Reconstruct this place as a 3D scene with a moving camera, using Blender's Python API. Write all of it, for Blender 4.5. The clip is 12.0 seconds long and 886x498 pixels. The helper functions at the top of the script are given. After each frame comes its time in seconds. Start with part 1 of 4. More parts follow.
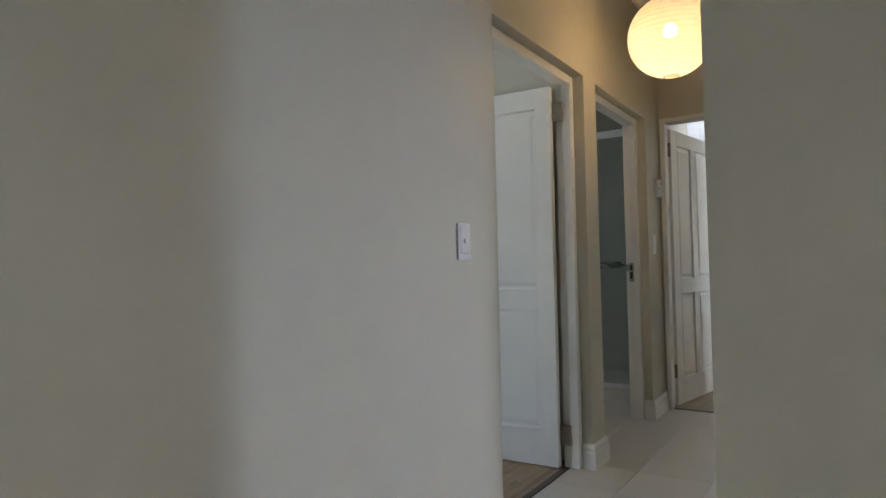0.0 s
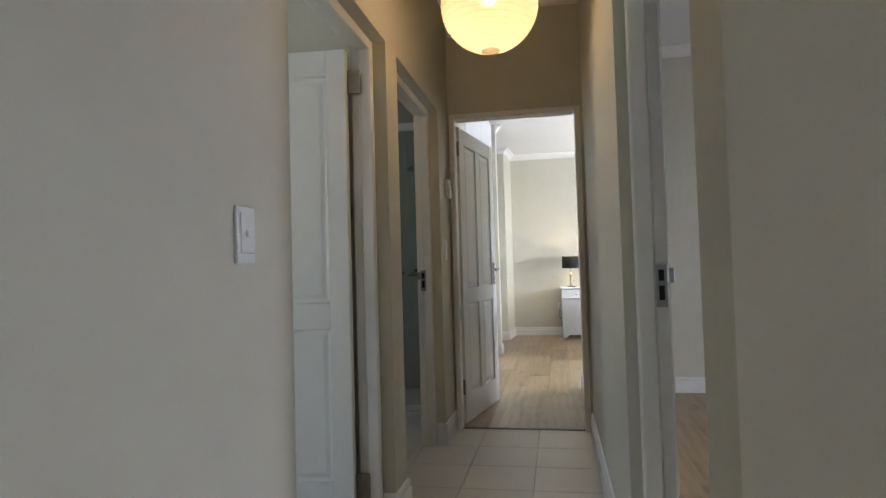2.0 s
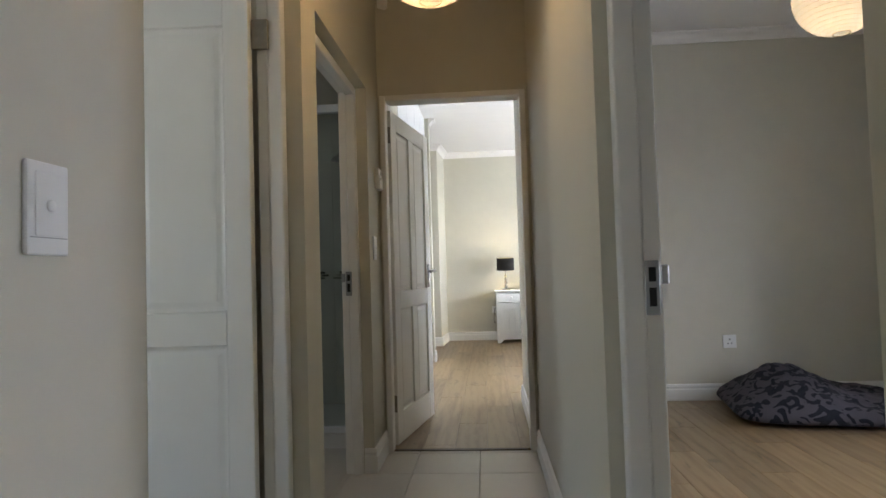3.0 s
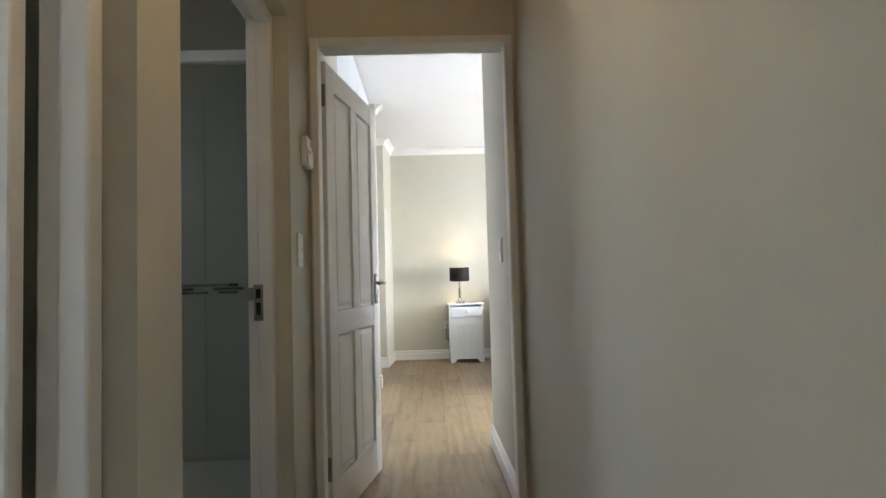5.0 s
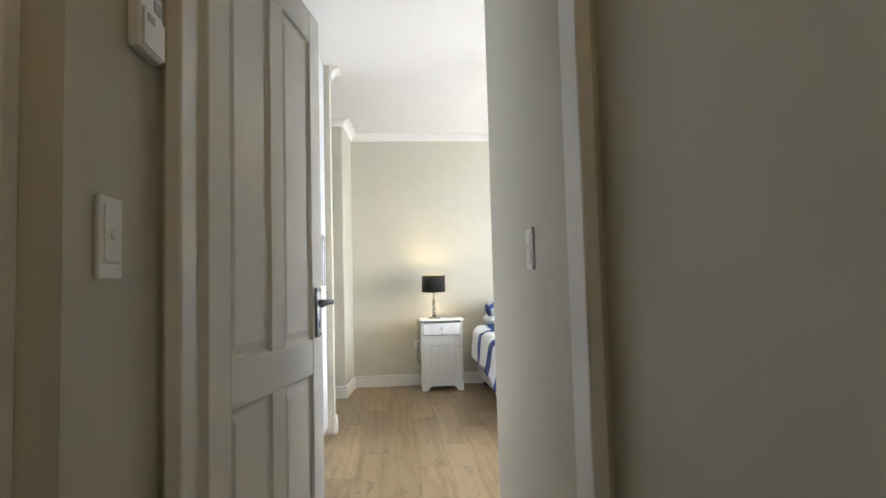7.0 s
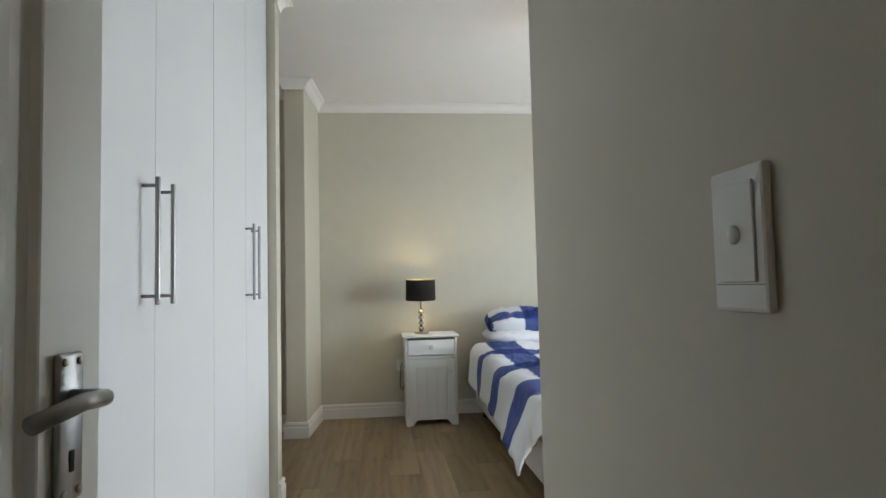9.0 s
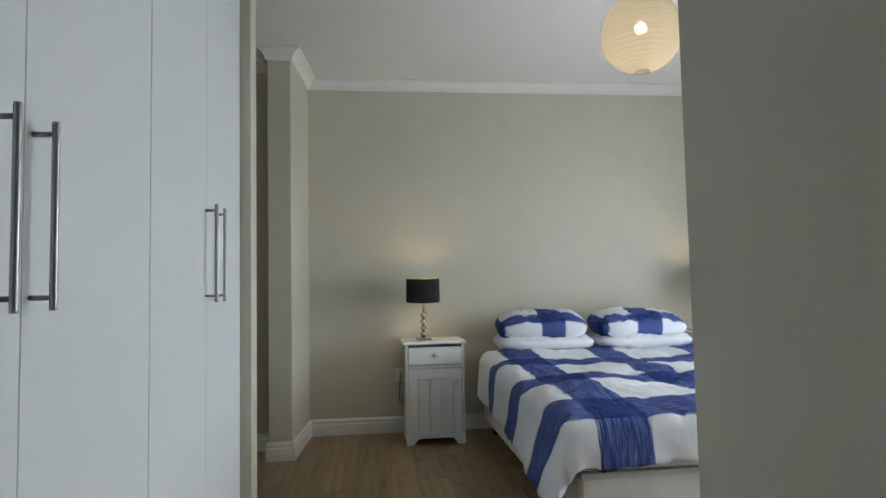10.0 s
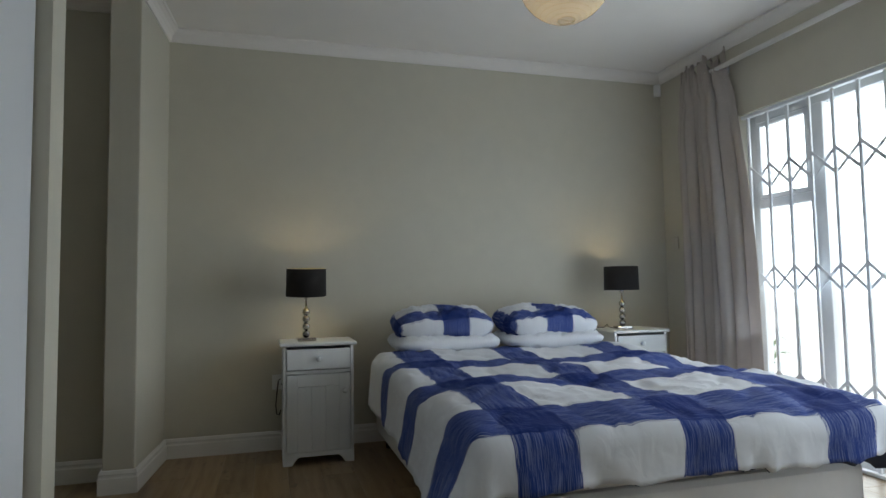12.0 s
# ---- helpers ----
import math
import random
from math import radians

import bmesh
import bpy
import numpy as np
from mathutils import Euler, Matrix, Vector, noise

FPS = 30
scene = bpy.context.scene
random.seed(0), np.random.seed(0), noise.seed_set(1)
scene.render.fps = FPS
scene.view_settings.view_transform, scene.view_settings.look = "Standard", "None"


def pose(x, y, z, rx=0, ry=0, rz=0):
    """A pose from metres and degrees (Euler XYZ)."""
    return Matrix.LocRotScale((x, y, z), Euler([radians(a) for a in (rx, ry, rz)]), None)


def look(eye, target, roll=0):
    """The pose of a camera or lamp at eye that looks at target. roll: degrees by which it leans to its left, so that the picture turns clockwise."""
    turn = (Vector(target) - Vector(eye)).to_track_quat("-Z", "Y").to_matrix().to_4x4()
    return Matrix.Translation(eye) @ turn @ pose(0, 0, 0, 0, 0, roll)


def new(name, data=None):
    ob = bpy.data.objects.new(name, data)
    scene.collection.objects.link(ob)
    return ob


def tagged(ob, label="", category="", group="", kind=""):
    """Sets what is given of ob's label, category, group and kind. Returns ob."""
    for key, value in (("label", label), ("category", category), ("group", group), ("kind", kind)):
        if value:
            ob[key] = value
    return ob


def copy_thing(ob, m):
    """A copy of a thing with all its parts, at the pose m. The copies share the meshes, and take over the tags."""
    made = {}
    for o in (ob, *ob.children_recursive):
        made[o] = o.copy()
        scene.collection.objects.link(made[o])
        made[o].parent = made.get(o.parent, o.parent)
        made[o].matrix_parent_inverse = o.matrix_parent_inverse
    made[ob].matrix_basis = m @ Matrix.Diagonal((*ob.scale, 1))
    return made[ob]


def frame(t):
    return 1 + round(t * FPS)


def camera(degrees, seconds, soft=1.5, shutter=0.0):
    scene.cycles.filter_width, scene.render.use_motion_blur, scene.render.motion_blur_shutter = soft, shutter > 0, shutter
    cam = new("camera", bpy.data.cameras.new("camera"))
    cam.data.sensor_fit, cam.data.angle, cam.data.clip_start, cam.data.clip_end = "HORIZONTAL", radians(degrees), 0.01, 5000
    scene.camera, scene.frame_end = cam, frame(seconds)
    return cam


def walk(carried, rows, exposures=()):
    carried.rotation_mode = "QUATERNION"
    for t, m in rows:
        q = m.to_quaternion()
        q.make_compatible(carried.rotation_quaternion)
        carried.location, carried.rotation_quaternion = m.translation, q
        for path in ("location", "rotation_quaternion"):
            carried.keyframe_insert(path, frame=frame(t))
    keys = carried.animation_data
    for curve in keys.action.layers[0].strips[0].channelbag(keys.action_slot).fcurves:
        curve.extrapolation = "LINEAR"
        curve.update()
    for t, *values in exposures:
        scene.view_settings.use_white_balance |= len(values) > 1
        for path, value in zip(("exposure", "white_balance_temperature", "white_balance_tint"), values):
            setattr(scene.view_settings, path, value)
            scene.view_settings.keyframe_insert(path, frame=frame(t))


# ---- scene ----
cam = camera(72.3, 12.0)
PATH = [
    (0, (0.127, -0.293, 1.045), (-0.981, 1.371, 1.104), -1.2),
    (0.5, (0.0, -0.171, 1.046), (-0.925, 1.601, 1.105), -1.4),
    (1, (-0.089, -0.04, 1.041), (-0.851, 1.808, 1.106), -1.6),
    (1.5, (-0.203, 0.108, 1.044), (-0.782, 2.021, 1.11), -1.5),
    (2, (-0.298, 0.25, 1.039), (-0.663, 2.216, 1.111), -1.6),
    (2.5, (-0.326, 0.477, 1.045), (-0.538, 2.464, 1.114), -1.6),
    (3, (-0.376, 0.701, 1.027), (-0.513, 2.695, 1.104), -1.7),
    (3.2, (-0.417, 0.779, 1.021), (-0.524, 2.774, 1.103), -1.8),
    (5, (-0.498, 1.688, 1.041), (-0.444, 3.685, 1.145), -1.6),
    (5.5, (-0.516, 1.999, 1.049), (-0.42, 3.993, 1.159), -1.6),
    (6, (-0.511, 2.346, 1.062), (-0.378, 4.338, 1.178), -1.5),
    (6.5, (-0.524, 2.682, 1.069), (-0.369, 4.673, 1.19), -1.6),
    (7, (-0.539, 3.003, 1.08), (-0.366, 4.991, 1.205), -1.5),
    (7.5, (-0.497, 3.335, 1.085), (-0.316, 5.323, 1.218), -1.5),
    (9.5, (-0.431, 4.641, 1.167), (-0.214, 6.626, 1.283), -1.3),
    (10, (-0.445, 4.936, 1.152), (-0.22, 6.92, 1.272), -1.2),
    (10.5, (-0.395, 5.167, 1.125), (-0.148, 7.148, 1.248), -1.0),
    (11, (-0.329, 5.362, 1.098), (-0.043, 7.337, 1.226), -1.0),
    (11.5, (-0.364, 5.469, 1.074), (0.045, 7.422, 1.203), -0.9),
    (12, (-0.311, 5.509, 1.074), (0.238, 7.428, 1.2), -0.9),
]
EXPOSURES = [(0.0, 3.04, 6150, 15), (2.0, 2.86, 6280, 15), (3.0, 2.9, 6450, 15), (5.5, 3.05, 6300, 15), (6.5, 2.95, 6400, 13), (7.5, 2.72, 6650, 14), (9.5, 1.6, 6450, 10), (10.5, 1.17, 6300, 10), (12.0, 0.62, 6300, 10)]
walk(cam, [(t, look(eye, target, roll)) for t, eye, target, roll in PATH], EXPOSURES)

# ---- world, sun and daylight ----
world = bpy.data.worlds.new("sky")
scene.world = world
world.use_nodes = True
wn = world.node_tree.nodes
sky = wn.new("ShaderNodeTexSky")
sky.sky_type, sky.sun_disc = "NISHITA", False
sky.sun_elevation, sky.sun_rotation = radians(50), radians(180)
world.node_tree.links.new(sky.outputs[0], wn["Background"].inputs[0])
wn["Background"].inputs[1].default_value = 0.12
sun = new("sun", bpy.data.lights.new("sun", "SUN"))
sun.data.energy, sun.data.angle, sun.data.color = 4.0, radians(0.5), (1.0, 0.95, 0.87)
sun.matrix_world = look((0, 0, 20), (-0.3, 14.0, 3.0))


def daylight(name, place, target, w, h, watts, colour=(0.70, 0.85, 1.0)):
    """Sky light entering through a window's opening."""
    ob = new(name, bpy.data.lights.new(name, "AREA"))
    ob.data.shape, ob.data.size, ob.data.size_y = "RECTANGLE", w, h
    ob.data.energy, ob.data.color = watts, colour
    ob.matrix_world = look(place, target)
    return ob


daylight("bedroom_daylight", (2.94, 7.65, 1.12), (0.0, 7.9, 3.1), 2.5, 2.1, 16)
daylight("side_room_daylight", (2.99, 3.36, 1.25), (0.0, 2.1, 1.1), 0.42, 1.7, 1.85, (0.25, 0.48, 1.0))
daylight("left_room_daylight", (-4.17, 0.75, 1.3), (-1.0, 2.3, 1.1), 1.2, 1.4, 1.95, (0.74, 0.87, 1.0))
daylight("bathroom_daylight", (-2.97, 3.5, 1.75), (-1.5, 3.7, 1.2), 0.5, 0.5, 0.3, (0.9, 0.95, 1.0))


# ---- materials ----
def mat(name, base, rough=0.5, metal=0.0, grain=0.0, size=12.0, bump=0.0, bsize=120.0, coat=0.0, stretch=(1, 1, 1), spots=0.0):
    """Base colour varied at two scales, with fine relief."""
    m = bpy.data.materials.new(name)
    m.use_nodes = True
    n, l = m.node_tree.nodes, m.node_tree.links
    b = n["Principled BSDF"]
    b.inputs["Roughness"].default_value, b.inputs["Metallic"].default_value = rough, metal
    b.inputs["Coat Weight"].default_value = coat
    b.inputs["Base Color"].default_value = (*base, 1)
    co = n.new("ShaderNodeTexCoord")
    mp = n.new("ShaderNodeMapping")
    mp.inputs["Scale"].default_value = stretch
    l.new(co.outputs["Object"], mp.inputs[0])
    if grain:
        big, fine = n.new("ShaderNodeTexNoise"), n.new("ShaderNodeTexNoise")
        big.inputs["Scale"].default_value, fine.inputs["Scale"].default_value = size * 0.12, size
        big.inputs["Detail"].default_value = fine.inputs["Detail"].default_value = 4
        add = n.new("ShaderNodeMath")
        l.new(mp.outputs[0], big.inputs[0]), l.new(mp.outputs[0], fine.inputs[0])
        l.new(big.outputs[0], add.inputs[0]), l.new(fine.outputs[0], add.inputs[1])
        rng = n.new("ShaderNodeMapRange")
        rng.inputs[1].default_value, rng.inputs[2].default_value = 0.6, 1.4
        rng.inputs[3].default_value, rng.inputs[4].default_value = 1 - grain, 1 + grain * 0.5
        l.new(add.outputs[0], rng.inputs[0])
        mul = n.new("ShaderNodeVectorMath")
        mul.operation = "SCALE"
        mul.inputs[0].default_value = base
        l.new(rng.outputs[0], mul.inputs["Scale"])
        l.new(mul.outputs[0], b.inputs["Base Color"])
        rr = n.new("ShaderNodeMapRange")
        rr.inputs[1].default_value, rr.inputs[2].default_value = 0.7, 1.3
        rr.inputs[3].default_value, rr.inputs[4].default_value = max(0.02, rough - 0.08), min(1, rough + 0.08)
        l.new(add.outputs[0], rr.inputs[0]), l.new(rr.outputs[0], b.inputs["Roughness"])
    if bump:
        nz = n.new("ShaderNodeTexNoise")
        nz.inputs["Scale"].default_value, nz.inputs["Detail"].default_value = bsize, 3
        l.new(mp.outputs[0], nz.inputs[0])
        bp = n.new("ShaderNodeBump")
        bp.inputs["Strength"].default_value, bp.inputs["Distance"].default_value = bump, 0.002
        l.new(nz.outputs[0], bp.inputs["Height"]), l.new(bp.outputs[0], b.inputs["Normal"])
    return m


def emitter(name, colour, strength):
    m = bpy.data.materials.new(name)
    m.use_nodes = True
    n, l = m.node_tree.nodes, m.node_tree.links
    e = n.new("ShaderNodeEmission")
    e.inputs[0].default_value, e.inputs[1].default_value = (*colour, 1), strength
    l.new(e.outputs[0], n["Material Output"].inputs[0])
    return m


WALL = mat("stone_coloured_wall_paint", (0.585, 0.557, 0.466), 0.62, grain=0.05, size=9, bump=0.13, bsize=170)
CEIL = mat("white_ceiling_paint", (0.82, 0.79, 0.755), 0.85, grain=0.03, size=6, bump=0.1, bsize=140)
TRIM = mat("white_gloss_trim_paint", (0.80, 0.79, 0.76), 0.4, grain=0.03, size=14)
DOORW = mat("white_satin_door_paint", (0.85, 0.84, 0.80), 0.42, grain=0.03, size=10)
WARD = mat("white_melamine_board", (0.68, 0.695, 0.72), 0.42, grain=0.02, size=5)
BSIDE = mat("white_painted_pine", (0.78, 0.80, 0.80), 0.42, grain=0.04, size=20, stretch=(1, 1, 0.12))
STEEL = mat("brushed_steel", (0.36, 0.36, 0.36), 0.36, 1.0, grain=0.1, size=60, stretch=(1, 1, 0.05))
CHROME = mat("smoky_chrome", (0.42, 0.40, 0.38), 0.08, 1.0, grain=0.05, size=20)
HINGE = mat("tarnished_hinge_steel", (0.36, 0.33, 0.28), 0.4, 1.0, grain=0.2, size=50)
# near-black: the shade inside small holes put in as colour, and the bed legs
DARK = mat("hole_shade_and_leg_black", (0.02, 0.018, 0.016), 0.8, grain=0.2, size=30)
BLACKF = mat("black_shade_fabric", (0.022, 0.019, 0.017), 0.9, grain=0.2, size=90, bump=0.4, bsize=600)
GOLD = mat("gold_foil_lining", (0.78, 0.67, 0.36), 0.35, 0.7, grain=0.1, size=30)
PLASTIC = mat("white_plastic", (0.78, 0.78, 0.77), 0.35, grain=0.03, size=20)
GREYP = mat("grey_plastic", (0.36, 0.37, 0.36), 0.4, grain=0.08, size=20)
CORDM = mat("black_cable", (0.02, 0.02, 0.02), 0.5, grain=0.1, size=40)
ALU = mat("white_powder_coated_aluminium", (0.83, 0.85, 0.87), 0.4, grain=0.04, size=20)
GRILLE = mat("white_painted_steel_grille", (0.84, 0.86, 0.88), 0.4, grain=0.08, size=40)
SHEETM = mat("white_bed_base_fabric", (0.74, 0.73, 0.72), 0.85, grain=0.05, size=20, bump=0.3, bsize=500)
STRIP = mat("dark_threshold_strip", (0.10, 0.075, 0.055), 0.45, 0.3, grain=0.2, size=40)
GROUT = mat("grey_grout", (0.46, 0.43, 0.38), 0.9, grain=0.15, size=60, bump=0.3)
PAVE = mat("pale_patio_paving", (0.55, 0.54, 0.5), 0.8, grain=0.2, size=3, bump=0.3, bsize=30)
LINING = mat("dark_navy_lining", (0.03, 0.035, 0.06), 0.9, grain=0.15, size=40)
LEAF = mat("green_leaf", (0.09, 0.14, 0.04), 0.5, grain=0.3, size=15)
OUTSIDE = emitter("bright_overcast_distance", (0.93, 0.97, 1.0), 3.0)


def varied(m, amount, hue=0.0):
    """Lets every piece that carries the material differ a little in tone."""
    n, l = m.node_tree.nodes, m.node_tree.links
    b = n["Principled BSDF"]
    src = b.inputs["Base Color"].links[0].from_socket
    info, rng, mul = n.new("ShaderNodeObjectInfo"), n.new("ShaderNodeMapRange"), n.new("ShaderNodeVectorMath")
    rng.inputs[3].default_value, rng.inputs[4].default_value = 1 - amount, 1 + amount
    mul.operation = "SCALE"
    l.new(info.outputs["Random"], rng.inputs[0]), l.new(src, mul.inputs[0]), l.new(rng.outputs[0], mul.inputs["Scale"])
    l.new(mul.outputs[0], b.inputs["Base Color"])
    return m


def wood_material():
    """Oak laminate: long grain, darker cathedral streaks and knots, shifted from board to board."""
    m = bpy.data.materials.new("oak_laminate")
    m.use_nodes = True
    n, l = m.node_tree.nodes, m.node_tree.links
    b = n["Principled BSDF"]
    co, mp, info = n.new("ShaderNodeTexCoord"), n.new("ShaderNodeMapping"), n.new("ShaderNodeObjectInfo")
    sh = n.new("ShaderNodeVectorMath")
    sh.operation = "SCALE"
    sh.inputs[0].default_value = (31, 57, 13)
    l.new(info.outputs["Random"], sh.inputs["Scale"])
    l.new(co.outputs["Object"], mp.inputs[0]), l.new(sh.outputs[0], mp.inputs["Location"])
    mp.inputs["Scale"].default_value = (9, 0.75, 1)
    g1, g2, g3 = n.new("ShaderNodeTexNoise"), n.new("ShaderNodeTexNoise"), n.new("ShaderNodeTexWave")
    g1.inputs["Scale"].default_value, g1.inputs["Detail"].default_value, g1.inputs["Distortion"].default_value = 1.0, 6, 0.6
    g2.inputs["Scale"].default_value, g2.inputs["Detail"].default_value = 5, 6
    g3.inputs["Scale"].default_value, g3.inputs["Distortion"].default_value, g3.inputs["Detail"].default_value = 0.55, 6.5, 3
    g3.inputs["Detail Scale"].default_value = 1.2
    for g in (g1, g2, g3):
        l.new(mp.outputs[0], g.inputs[0])
    a = n.new("ShaderNodeMath")
    a.operation, a.inputs[1].default_value = "MULTIPLY", 0.16
    l.new(g3.outputs["Fac"], a.inputs[0])
    s1, s2 = n.new("ShaderNodeMath"), n.new("ShaderNodeMath")
    l.new(a.outputs[0], s1.inputs[0]), l.new(g1.outputs[0], s1.inputs[1])
    s2.operation, s2.inputs[1].default_value = "MULTIPLY_ADD", 0.6
    l.new(g2.outputs[0], s2.inputs[0]), l.new(s1.outputs[0], s2.inputs[2])
    r = n.new("ShaderNodeValToRGB")
    r.color_ramp.elements[0].position, r.color_ramp.elements[1].position = 0.45, 1.15
    r.color_ramp.elements[0].color, r.color_ramp.elements[1].color = (0.125, 0.074, 0.036, 1), (0.32, 0.225, 0.122, 1)
    e = r.color_ramp.elements.new(0.78)
    e.color = (0.255, 0.170, 0.085, 1)
    l.new(s2.outputs[0], r.inputs[0])
    rng, mul = n.new("ShaderNodeMapRange"), n.new("ShaderNodeVectorMath")
    rng.inputs[3].default_value, rng.inputs[4].default_value = 0.86, 1.14
    mul.operation = "SCALE"
    l.new(info.outputs["Random"], rng.inputs[0]), l.new(r.outputs[0], mul.inputs[0]), l.new(rng.outputs[0], mul.inputs["Scale"])
    # small dark knots and short cracks along the grain
    kmap, knot, kr, dark = n.new("ShaderNodeMapping"), n.new("ShaderNodeTexNoise"), n.new("ShaderNodeMapRange"), n.new("ShaderNodeVectorMath")
    l.new(co.outputs["Object"], kmap.inputs[0]), l.new(sh.outputs[0], kmap.inputs["Location"])
    kmap.inputs["Scale"].default_value = (16, 5, 1)
    knot.inputs["Scale"].default_value, knot.inputs["Detail"].default_value, knot.inputs["Distortion"].default_value = 1.0, 2.5, 0.8
    kr.inputs[1].default_value, kr.inputs[2].default_value, kr.inputs[3].default_value, kr.inputs[4].default_value = 0.63, 0.74, 1.0, 0.55
    dark.operation = "SCALE"
    l.new(kmap.outputs[0], knot.inputs[0]), l.new(knot.outputs[0], kr.inputs[0])
    l.new(mul.outputs[0], dark.inputs[0]), l.new(kr.outputs[0], dark.inputs["Scale"])
    l.new(dark.outputs[0], b.inputs["Base Color"])
    b.inputs["Roughness"].default_value = 0.32
    bp = n.new("ShaderNodeBump")
    bp.inputs["Strength"].default_value, bp.inputs["Distance"].default_value = 0.12, 0.001
    l.new(s2.outputs[0], bp.inputs["Height"]), l.new(bp.outputs[0], b.inputs["Normal"])
    return m


WOOD = wood_material()
TILE = varied(mat("cream_porcelain_tile", (0.63, 0.60, 0.54), 0.36, grain=0.05, size=6), 0.03)
WALLTILE = varied(mat("white_glazed_tile", (0.56, 0.56, 0.53), 0.34, grain=0.04, size=8), 0.03)
MOSAIC = varied(mat("mixed_mosaic_tile", (0.34, 0.34, 0.30), 0.25, grain=0.15, size=30), 0.9)


def glass_material(name, tint, rough):
    m = bpy.data.materials.new(name)
    m.use_nodes = True
    n, l = m.node_tree.nodes, m.node_tree.links
    tr, gl, lw, mx = n.new("ShaderNodeBsdfTransparent"), n.new("ShaderNodeBsdfGlossy"), n.new("ShaderNodeLayerWeight"), n.new("ShaderNodeMixShader")
    fr = n.new("ShaderNodeMath")
    pw = n.new("ShaderNodeMath")
    pw.operation, pw.inputs[1].default_value = "POWER", 5.0
    fr.operation, fr.inputs[1].default_value, fr.inputs[2].default_value = "MULTIPLY_ADD", 0.9, 0.04
    l.new(lw.outputs["Facing"], pw.inputs[0]), l.new(pw.outputs[0], fr.inputs[0])
    tr.inputs[0].default_value = (*tint, 1)
    gl.inputs["Roughness"].default_value = rough
    l.new(fr.outputs[0], mx.inputs[0]), l.new(tr.outputs[0], mx.inputs[1]), l.new(gl.outputs[0], mx.inputs[2])
    l.new(mx.outputs[0], n["Material Output"].inputs[0])
    return m


GLASS = glass_material("clear_window_glass", (0.96, 0.98, 0.97), 0.02)
SHOWERG = glass_material("shower_glass", (0.90, 0.93, 0.91), 0.06)


def paper_material():
    """Thin rice paper that lets the bulb's light through."""
    m = bpy.data.materials.new("rice_paper")
    m.use_nodes = True
    n, l = m.node_tree.nodes, m.node_tree.links
    df, tl, tr = n.new("ShaderNodeBsdfDiffuse"), n.new("ShaderNodeBsdfTranslucent"), n.new("ShaderNodeBsdfTransparent")
    m1, m2 = n.new("ShaderNodeMixShader"), n.new("ShaderNodeMixShader")
    nz, rp, co = n.new("ShaderNodeTexNoise"), n.new("ShaderNodeMapRange"), n.new("ShaderNodeTexCoord")
    nz.inputs["Scale"].default_value, nz.inputs["Detail"].default_value = 25, 5
    l.new(co.outputs["Object"], nz.inputs[0]), l.new(nz.outputs[0], rp.inputs[0])
    rp.inputs[3].default_value, rp.inputs[4].default_value = 0.5, 0.75
    df.inputs[0].default_value, tl.inputs[0].default_value = (0.70, 0.66, 0.56, 1), (0.50, 0.46, 0.37, 1)
    tr.inputs[0].default_value = (1.0, 0.95, 0.85, 1)
    l.new(rp.outputs[0], m1.inputs[0]), l.new(df.outputs[0], m1.inputs[1]), l.new(tl.outputs[0], m1.inputs[2])
    m2.inputs[0].default_value = 0.42
    l.new(m1.outputs[0], m2.inputs[1]), l.new(tr.outputs[0], m2.inputs[2])
    l.new(m2.outputs[0], n["Material Output"].inputs[0])
    return m


PAPER = paper_material()
BULB = emitter("warm_bulb_glass", (1.0, 0.76, 0.45), 2.2)


